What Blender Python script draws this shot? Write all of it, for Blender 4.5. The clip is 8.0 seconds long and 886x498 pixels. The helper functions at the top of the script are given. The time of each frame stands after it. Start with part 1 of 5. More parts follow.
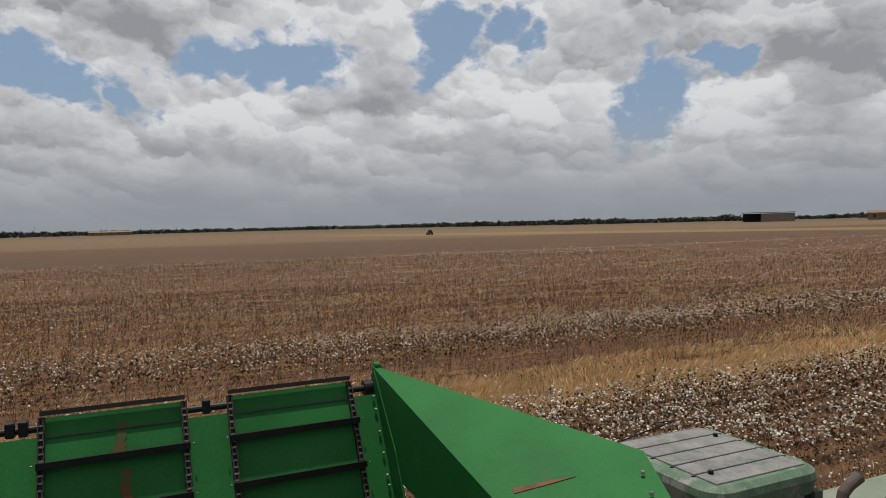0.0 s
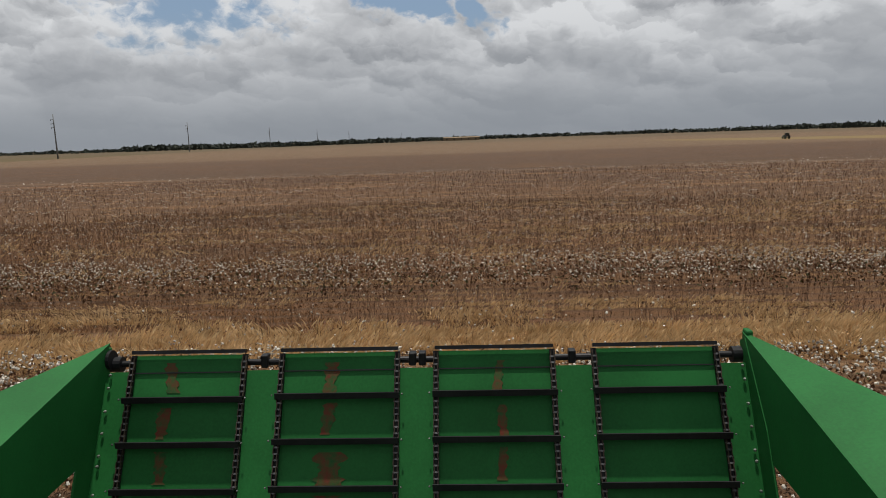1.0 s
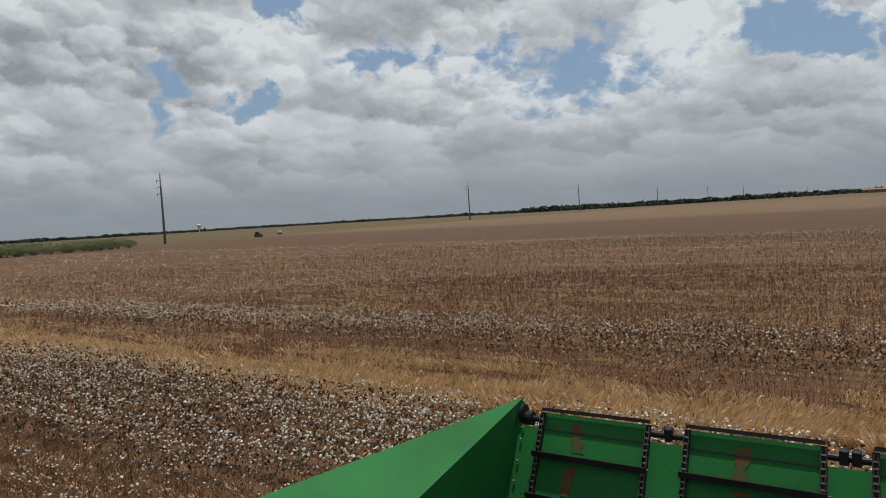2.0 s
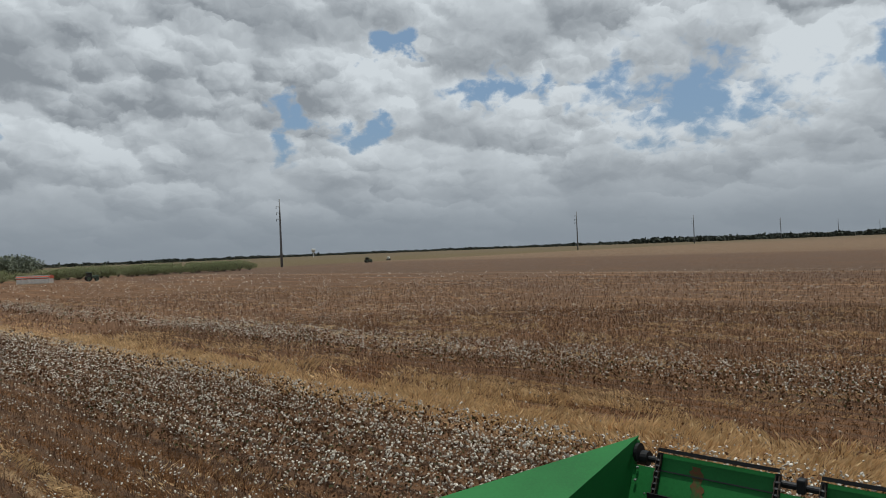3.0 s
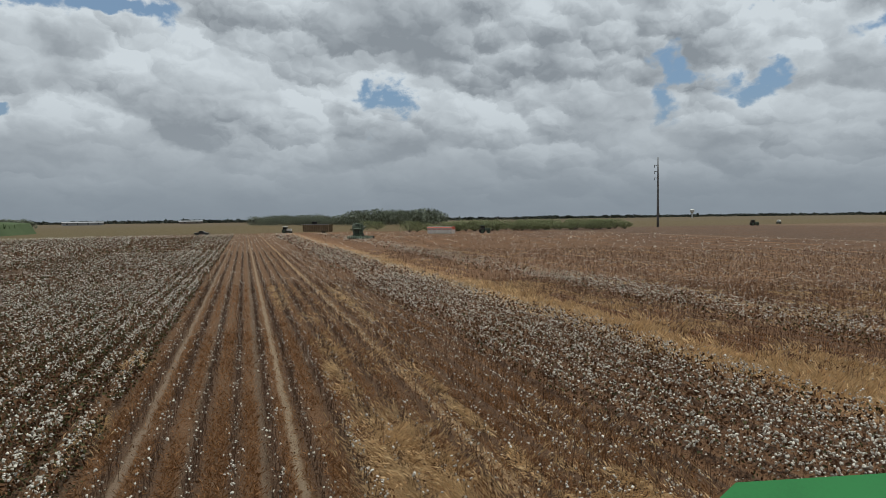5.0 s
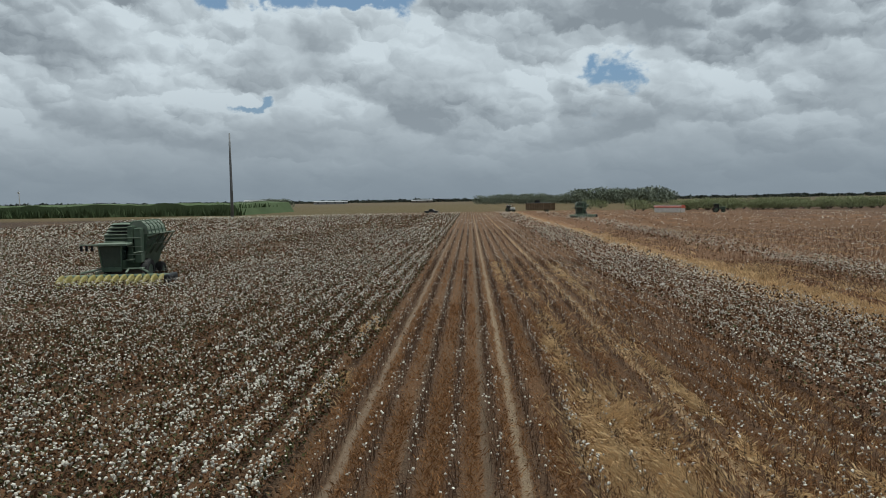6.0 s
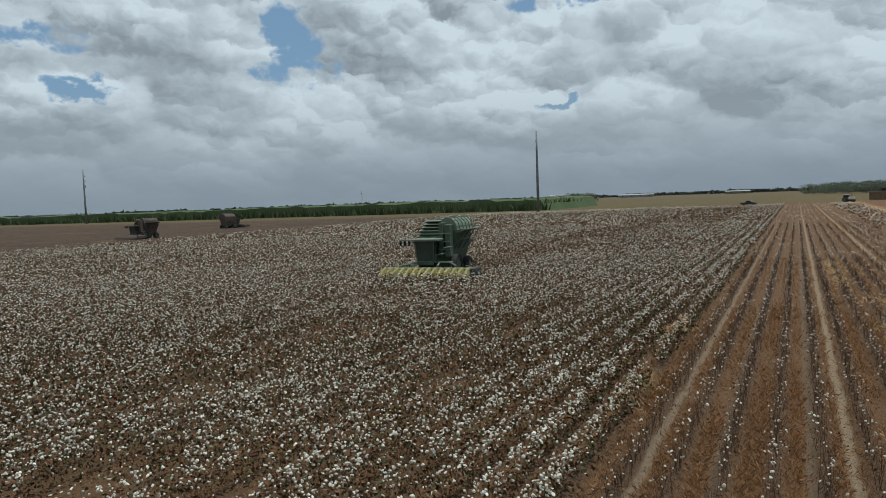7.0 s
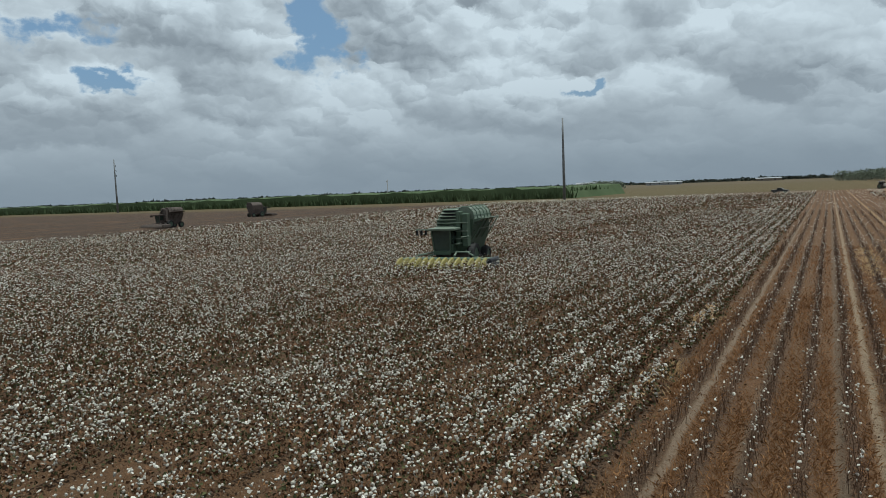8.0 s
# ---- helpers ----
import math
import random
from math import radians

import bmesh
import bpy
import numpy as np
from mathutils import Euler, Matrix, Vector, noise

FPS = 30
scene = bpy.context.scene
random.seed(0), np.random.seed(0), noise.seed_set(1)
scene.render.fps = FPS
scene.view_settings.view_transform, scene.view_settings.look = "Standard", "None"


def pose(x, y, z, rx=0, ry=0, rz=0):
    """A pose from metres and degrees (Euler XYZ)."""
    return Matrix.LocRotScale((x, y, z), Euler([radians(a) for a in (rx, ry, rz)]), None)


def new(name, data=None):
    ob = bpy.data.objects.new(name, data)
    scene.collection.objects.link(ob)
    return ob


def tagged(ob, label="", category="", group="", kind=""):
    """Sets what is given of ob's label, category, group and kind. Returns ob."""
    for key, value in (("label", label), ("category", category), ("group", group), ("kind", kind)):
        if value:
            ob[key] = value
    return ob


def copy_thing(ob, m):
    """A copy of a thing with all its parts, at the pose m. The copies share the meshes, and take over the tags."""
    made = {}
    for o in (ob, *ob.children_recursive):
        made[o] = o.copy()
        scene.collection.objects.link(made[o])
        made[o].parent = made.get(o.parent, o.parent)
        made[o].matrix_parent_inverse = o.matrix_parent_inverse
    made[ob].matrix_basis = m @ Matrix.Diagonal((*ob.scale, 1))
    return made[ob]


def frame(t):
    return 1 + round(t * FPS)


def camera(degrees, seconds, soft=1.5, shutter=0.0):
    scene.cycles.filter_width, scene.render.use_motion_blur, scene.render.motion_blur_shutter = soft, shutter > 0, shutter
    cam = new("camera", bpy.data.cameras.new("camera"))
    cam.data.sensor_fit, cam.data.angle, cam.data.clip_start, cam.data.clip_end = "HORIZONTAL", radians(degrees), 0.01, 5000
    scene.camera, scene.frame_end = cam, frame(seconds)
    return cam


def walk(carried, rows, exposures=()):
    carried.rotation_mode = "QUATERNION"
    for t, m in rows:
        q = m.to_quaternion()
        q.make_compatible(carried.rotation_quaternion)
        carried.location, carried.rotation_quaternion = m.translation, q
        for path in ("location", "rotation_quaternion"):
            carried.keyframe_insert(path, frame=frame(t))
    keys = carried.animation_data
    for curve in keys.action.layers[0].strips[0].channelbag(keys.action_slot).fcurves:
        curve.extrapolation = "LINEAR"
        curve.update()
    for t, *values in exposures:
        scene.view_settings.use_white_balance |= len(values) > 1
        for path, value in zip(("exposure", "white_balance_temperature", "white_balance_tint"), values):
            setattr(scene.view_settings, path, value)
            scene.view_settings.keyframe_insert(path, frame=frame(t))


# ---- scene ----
cam = camera(65.55, 8.0, soft=0.7)
PATH = [
    (0.0, pose(-0.069, -0.212, 5.332, 87.98, 1.33, -114.09)),
    (0.3, pose(0.002, -0.142, 5.338, 88.86, 0.28, -108.16)),
    (0.5, pose(0.021, -0.123, 5.355, 87.45, -2.14, -103.99)),
    (0.7, pose(0.060, -0.083, 5.434, 82.03, -3.12, -98.55)),
    (0.8, pose(0.069, -0.075, 5.495, 81.51, -3.98, -94.77)),
    (1.0, pose(0.043, -0.038, 5.644, 80.85, 1.90, -86.79)),
    (1.2, pose(0.042, -0.014, 5.715, 83.26, 4.81, -79.86)),
    (1.5, pose(-0.014, 0.044, 5.720, 87.19, 3.35, -68.84)),
    (1.8, pose(-0.024, 0.071, 5.722, 86.01, 3.80, -57.90)),
    (2.0, pose(-0.029, 0.075, 5.724, 87.16, 3.41, -55.53)),
    (3.5, pose(-0.041, 0.138, 5.712, 89.15, 1.43, -38.98)),
    (4.0, pose(0.005, 0.138, 5.681, 87.79, 0.12, -28.92)),
    (4.5, pose(-0.076, 0.117, 5.700, 88.11, 0.76, -22.24)),
    (6.0, pose(0.006, -0.010, 5.535, 85.88, 0.90, 2.25)),
    (6.5, pose(-0.032, -0.017, 5.565, 87.10, 1.61, 15.21)),
    (6.8, pose(0.000, 0.000, 5.600, 86.31, 1.37, 22.14)),
    (7.0, pose(-0.000, 0.004, 5.619, 86.04, 2.13, 27.12)),
    (7.2, pose(0.000, 0.000, 5.600, 85.16, 1.60, 30.25)),
    (7.5, pose(-0.016, 0.008, 5.673, 85.30, 2.00, 30.34)),
    (8.0, pose(0.042, 0.015, 5.605, 85.15, 2.31, 29.23)),
]
walk(cam, PATH, ((0.0, -0.09, 6580, 11), (2.0, -0.11, 6350, 7), (3.5, -0.19, 6130, 5), (4.5, -0.18, 6130, 5), (6.5, -0.15, 5840, 0), (8.0, -0.11, 5720, -1)))

# ---- world, sun ----
SUN_EL, SUN_AZ = 80.5, -84.0


class Nodes:
    """Short hands for a node tree."""

    def __init__(self, tree):
        self.t = tree
        tree.nodes.clear()

    def add(self, kind):
        return self.t.nodes.new(kind)

    def put(self, socket, value):
        if isinstance(value, bpy.types.NodeSocket):
            self.t.links.new(value, socket)
        elif isinstance(value, (tuple, list)) and len(value) == 3 and socket.type == "RGBA":
            socket.default_value = (*value, 1)
        else:
            socket.default_value = value

    def math(self, op, a, b=0.0, c=0.0, clamp=False):
        n = self.add("ShaderNodeMath")
        n.operation, n.use_clamp = op, clamp
        for s, v in zip(n.inputs, (a, b, c)):
            self.put(s, v)
        return n.outputs[0]

    def vmath(self, op, a, b=(0, 0, 0)):
        n = self.add("ShaderNodeVectorMath")
        n.operation = op
        self.put(n.inputs[0], a)
        self.put(n.inputs[1], b)
        return n.outputs[0]

    def step(self, x, lo, hi, a=0.0, b=1.0):
        n = self.add("ShaderNodeMapRange")
        n.interpolation_type = "SMOOTHSTEP"
        for s, v in zip(n.inputs, (x, lo, hi, a, b)):
            self.put(s, v)
        return n.outputs[0]

    def mix(self, f, a, b, blend="MIX"):
        n = self.add("ShaderNodeMix")
        n.data_type, n.blend_type = "RGBA", blend
        self.put(n.inputs[0], f)
        self.put(n.inputs[6], a)
        self.put(n.inputs[7], b)
        return n.outputs[2]

    def noise(self, vec, scale, detail=3.0, rough=0.55, dims="3D"):
        n = self.add("ShaderNodeTexNoise")
        n.noise_dimensions = dims
        self.put(n.inputs["Vector"], vec)
        n.inputs["Scale"].default_value = scale
        n.inputs["Detail"].default_value = detail
        n.inputs["Roughness"].default_value = rough
        return n.outputs[0]

    def puffs(self, vec, scale, detail=3.0, rough=0.5):
        """Rounded lumps, 0 to 1."""
        n = self.add("ShaderNodeTexVoronoi")
        n.voronoi_dimensions, n.feature, n.normalize = "2D", "SMOOTH_F1", True
        self.put(n.inputs["Vector"], vec)
        n.inputs["Scale"].default_value = scale
        n.inputs["Detail"].default_value = detail
        n.inputs["Roughness"].default_value = rough
        n.inputs["Smoothness"].default_value = 0.6
        return self.math("SUBTRACT", 1.0, n.outputs["Distance"])

    def heads(self, vec, scale):
        """Round cloud heads, lit on top: 0 under each head to 1 over it."""
        n = self.add("ShaderNodeTexVoronoi")
        n.voronoi_dimensions, n.feature = "2D", "SMOOTH_F1"
        self.put(n.inputs["Vector"], vec)
        n.inputs["Scale"].default_value = scale
        n.inputs["Detail"].default_value = 0.0
        n.inputs["Smoothness"].default_value = 0.45
        d = self.split(self.vmath("SUBTRACT", vec, n.outputs["Position"]))
        up = self.math("ADD", d[1], self.math("MULTIPLY", d[0], -0.35))
        return self.step(self.math("MULTIPLY", up, scale), -0.45, 0.40)

    def add_noise(self, vec, scale):
        n = self.add("ShaderNodeTexNoise")
        n.noise_dimensions = "2D"
        self.put(n.inputs["Vector"], vec)
        n.inputs["Scale"].default_value, n.inputs["Detail"].default_value = scale, 5.0
        return n.outputs["Color"]

    def combine(self, x, y, z=0.0):
        n = self.add("ShaderNodeCombineXYZ")
        for s, v in zip(n.inputs, (x, y, z)):
            self.put(s, v)
        return n.outputs[0]

    def split(self, v):
        n = self.add("ShaderNodeSeparateXYZ")
        self.put(n.inputs[0], v)
        return n.outputs


def make_world():
    world = bpy.data.worlds.new("sky")
    scene.world = world
    world.use_nodes = True
    k = Nodes(world.node_tree)
    way = k.add("ShaderNodeTexCoord").outputs["Generated"]
    x, y, z = k.split(way)
    deg = 180 / math.pi
    az = k.math("MULTIPLY", k.math("ARCTAN2", k.math("MULTIPLY", x, -1.0), y), deg)
    el = k.math("MULTIPLY", k.math("ARCSINE", z), deg)
    sky = k.add("ShaderNodeTexSky")
    sky.sky_type, sky.sun_disc = "NISHITA", False
    sky.sun_elevation, sky.sun_rotation = radians(SUN_EL), radians(-SUN_AZ)
    sky.altitude, sky.air_density, sky.dust_density, sky.ozone_density = 20, 1.0, 2.0, 1.0
    # cloud heaps, flatter towards the horizon
    lift = k.math("POWER", k.math("MAXIMUM", k.math("ADD", el, 5.0), 0.1), 0.7)
    p0 = k.combine(k.math("MULTIPLY", az, 0.15), k.math("MULTIPLY", lift, 0.70), 0.0)
    warp = k.add("ShaderNodeTexNoise")
    warp.noise_dimensions = "2D"
    k.put(warp.inputs["Vector"], p0)
    warp.inputs["Scale"].default_value, warp.inputs["Detail"].default_value = 3.0, 3.0
    bent = k.add("ShaderNodeVectorMath")
    bent.operation = "SCALE"
    k.put(bent.inputs[0], k.vmath("SUBTRACT", warp.outputs["Color"], (0.5, 0.5, 0.5)))
    bent.inputs["Scale"].default_value = 0.22
    p = k.vmath("ADD", p0, bent.outputs[0])

    def heap(q):
        """Cloud depth: wide masses, round heads on them, and curls."""
        heads = k.math("ADD", k.math("MULTIPLY", k.puffs(q, 1.15, 0.0), 0.42), k.math("ADD", k.math("MULTIPLY", k.puffs(q, 2.7, 0.0), 0.24), k.math("MULTIPLY", k.puffs(q, 6.1, 1.0), 0.13)))
        return k.math("ADD", k.math("ADD", heads, k.math("MULTIPLY", k.noise(q, 0.55, 2.0, 0.5, "2D"), 0.65)), k.math("MULTIPLY", k.noise(q, 11.0, 4.0, 0.6, "2D"), 0.045))

    here = heap(p)
    above = heap(k.vmath("ADD", p, (-0.03, 0.10, 0.0)))
    # openings to the blue: bearing, height, half-widths in degrees
    gaps = ((-100.3, 13.3, 6.5, 2.6), (-114.2, 14.3, 3.0, 3.2), (-120.5, 15.4, 2.2, 2.3), (-131.6, 9.9, 3.0, 4.2), (-85.5, 11.2, 5.2, 1.7), (-90.6, 8.9, 1.8, 1.6),
            (-136.5, 12.5, 1.8, 1.3), (-67.3, 9.8, 6.6, 3.5), (-61.5, 11.6, 4.6, 2.6), (-39.8, 9.7, 4.6, 1.4), (-34.2, 10.9, 1.9, 2.4), (-83.2, 11.8, 3.6, 2.2),
            (-52.6, 13.0, 3.4, 2.0), (-42.9, 16.9, 2.0, 1.2), (9.7, 15.9, 4.0, 1.0), (-11.6, 9.5, 2.5, 1.7), (17.8, 7.9, 1.3, 0.6), (39.1, 13.0, 2.1, 3.9),
            (16.0, 16.0, 5.0, 1.2), (57.8, 12.4, 4.4, 1.3), (54.5, 9.1, 2.4, 0.8))
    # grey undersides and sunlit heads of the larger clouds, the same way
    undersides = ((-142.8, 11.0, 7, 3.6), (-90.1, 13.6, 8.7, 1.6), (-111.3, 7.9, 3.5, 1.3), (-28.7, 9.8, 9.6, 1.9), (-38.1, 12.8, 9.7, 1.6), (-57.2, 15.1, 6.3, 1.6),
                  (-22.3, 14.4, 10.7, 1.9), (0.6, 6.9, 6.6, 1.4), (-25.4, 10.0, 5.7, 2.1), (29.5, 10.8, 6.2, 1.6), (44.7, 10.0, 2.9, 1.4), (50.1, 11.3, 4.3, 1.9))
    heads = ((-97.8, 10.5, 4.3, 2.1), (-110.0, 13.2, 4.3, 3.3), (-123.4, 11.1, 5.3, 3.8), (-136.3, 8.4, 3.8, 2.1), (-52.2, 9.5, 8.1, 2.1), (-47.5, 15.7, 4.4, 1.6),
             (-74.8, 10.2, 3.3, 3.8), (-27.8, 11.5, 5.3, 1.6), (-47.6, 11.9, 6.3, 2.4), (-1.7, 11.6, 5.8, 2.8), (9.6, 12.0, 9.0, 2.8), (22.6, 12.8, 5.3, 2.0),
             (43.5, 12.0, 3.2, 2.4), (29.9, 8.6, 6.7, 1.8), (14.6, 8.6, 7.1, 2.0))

    def spread(table, a0, e0):
        """How far a way lies inside the soft ovals of a table, 0 to 1."""
        most = None
        for a, e, ra, re in table:
            u = k.math("DIVIDE", k.math("SUBTRACT", a0, a), ra)
            v = k.math("DIVIDE", k.math("SUBTRACT", e0, e), re)
            r2 = k.math("ADD", k.math("MULTIPLY", u, u), k.math("MULTIPLY", v, v))
            g = k.math("EXPONENT", k.math("MULTIPLY", r2, -0.7))
            most = g if most is None else k.math("MAXIMUM", most, g)
        return most

    # the ovals are bent by the same billows as the clouds
    bx, by, _ = k.split(k.vmath("SUBTRACT", k.add_noise(p0, 2.2), (0.5, 0.5, 0.5)))
    az_b = k.math("ADD", az, k.math("MULTIPLY", bx, 7.0))
    el_b = k.math("ADD", el, k.math("MULTIPLY", by, 5.0))
    total = spread(gaps, az_b, el_b)
    high = k.step(el, 30.0, 60.0, 0.0, 0.16)
    dens = k.math("SUBTRACT", k.math("SUBTRACT", here, k.math("MULTIPLY", total, 0.60)), k.math("SUBTRACT", high, 0.17))
    wisp = k.math("MULTIPLY", k.math("SUBTRACT", k.noise(p, 4.5, 6.0, 0.58, "2D"), 0.5), 0.45)
    dens = k.math("ADD", dens, wisp)
    mask = k.step(dens, 0.54, 0.80)
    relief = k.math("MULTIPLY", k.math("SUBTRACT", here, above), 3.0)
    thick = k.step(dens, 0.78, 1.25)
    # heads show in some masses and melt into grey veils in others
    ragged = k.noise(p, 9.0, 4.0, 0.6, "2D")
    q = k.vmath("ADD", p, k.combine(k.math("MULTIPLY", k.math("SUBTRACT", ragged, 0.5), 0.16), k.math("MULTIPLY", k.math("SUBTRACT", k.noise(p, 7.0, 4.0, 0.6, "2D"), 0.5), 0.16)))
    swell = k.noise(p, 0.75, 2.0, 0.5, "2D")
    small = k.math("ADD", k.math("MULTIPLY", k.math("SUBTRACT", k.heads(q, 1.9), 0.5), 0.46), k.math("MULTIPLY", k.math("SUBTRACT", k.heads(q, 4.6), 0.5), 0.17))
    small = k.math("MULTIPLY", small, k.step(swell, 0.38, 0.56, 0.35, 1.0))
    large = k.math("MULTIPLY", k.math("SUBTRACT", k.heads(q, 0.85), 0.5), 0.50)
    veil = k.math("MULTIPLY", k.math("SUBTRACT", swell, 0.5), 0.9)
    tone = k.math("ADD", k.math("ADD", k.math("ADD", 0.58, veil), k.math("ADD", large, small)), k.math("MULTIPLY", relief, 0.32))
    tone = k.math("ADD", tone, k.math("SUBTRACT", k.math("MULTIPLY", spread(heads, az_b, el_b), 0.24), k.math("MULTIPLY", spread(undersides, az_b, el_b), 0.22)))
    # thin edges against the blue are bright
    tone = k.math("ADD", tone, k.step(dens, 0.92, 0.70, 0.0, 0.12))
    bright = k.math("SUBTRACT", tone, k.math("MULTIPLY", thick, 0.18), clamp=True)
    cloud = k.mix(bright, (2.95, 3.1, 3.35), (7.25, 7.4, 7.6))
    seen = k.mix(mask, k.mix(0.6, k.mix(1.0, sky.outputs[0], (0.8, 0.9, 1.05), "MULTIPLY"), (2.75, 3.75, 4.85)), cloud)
    # haze low over the land
    haze = k.step(el, 0.5, 10.5, 0.95, 0.0)
    low = k.mix(k.step(el, 0.0, 7.0), (2.75, 3.0, 3.35), (3.6, 3.8, 4.1))
    seen = k.mix(haze, seen, low)
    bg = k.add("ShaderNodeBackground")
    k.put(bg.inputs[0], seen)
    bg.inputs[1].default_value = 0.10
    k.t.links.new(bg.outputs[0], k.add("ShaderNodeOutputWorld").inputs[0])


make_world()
sun = new("sun", bpy.data.lights.new("sun", "SUN"))
sun.data.energy, sun.data.angle, sun.data.color = 4.4, radians(1.5), (1.0, 0.95, 0.87)
sun.matrix_basis = pose(0, 0, 60, 90 - SUN_EL, 0, SUN_AZ + 180) @ pose(0, 0, 0)

# ---- materials ----


def material(name, dark, light, scale=6.0, rough=0.7, metal=0.0, bump=0.15, fine=40.0, island=0.0, rand=0.0, spec=0.4, stain=None,
             stain_at=0.62, through_light=0.0):
    m = bpy.data.materials.new(name)
    m.use_nodes = True
    k = Nodes(m.node_tree)
    at = k.add("ShaderNodeTexCoord").outputs["Object"]
    a = k.noise(at, scale, 4.0)
    b = k.noise(at, fine, 3.0)
    f = k.math("ADD", k.math("MULTIPLY", a, 0.65), k.math("MULTIPLY", b, 0.35))
    f = k.step(f, 0.3, 0.7)
    if island:
        r = k.add("ShaderNodeNewGeometry").outputs["Random Per Island"]
        f = k.math("ADD", k.math("MULTIPLY", f, 1 - island), k.math("MULTIPLY", r, island))
    if rand:
        r = k.add("ShaderNodeObjectInfo").outputs["Random"]
        f = k.math("ADD", k.math("MULTIPLY", f, 1 - rand), k.math("MULTIPLY", r, rand))
    col = k.mix(f, dark, light)
    if stain:
        s = k.noise(k.vmath("MULTIPLY", at, (1, 1, 0.5)), scale * 0.35 + 0.8, 6.0, 0.65)
        col = k.mix(k.step(s, stain_at, stain_at + 0.1), col, stain)
    p = k.add("ShaderNodeBsdfPrincipled")
    k.put(p.inputs["Base Color"], col)
    p.inputs["Metallic"].default_value = metal
    p.inputs["Specular IOR Level"].default_value = spec
    k.put(p.inputs["Roughness"], k.math("ADD", rough - 0.06, k.math("MULTIPLY", b, 0.12), clamp=True))
    if bump:
        bn = k.add("ShaderNodeBump")
        bn.inputs["Strength"].default_value = bump
        bn.inputs["Distance"].default_value = 0.01
        k.put(bn.inputs["Height"], b)
        k.put(p.inputs["Normal"], bn.outputs[0])
    out = p.outputs[0]
    if through_light:
        tr = k.add("ShaderNodeBsdfTranslucent")
        k.put(tr.inputs[0], col)
        ms = k.add("ShaderNodeMixShader")
        ms.inputs[0].default_value = through_light
        k.t.links.new(out, ms.inputs[1])
        k.t.links.new(tr.outputs[0], ms.inputs[2])
        out = ms.outputs[0]
    k.t.links.new(out, k.add("ShaderNodeOutputMaterial").inputs[0])
    return m


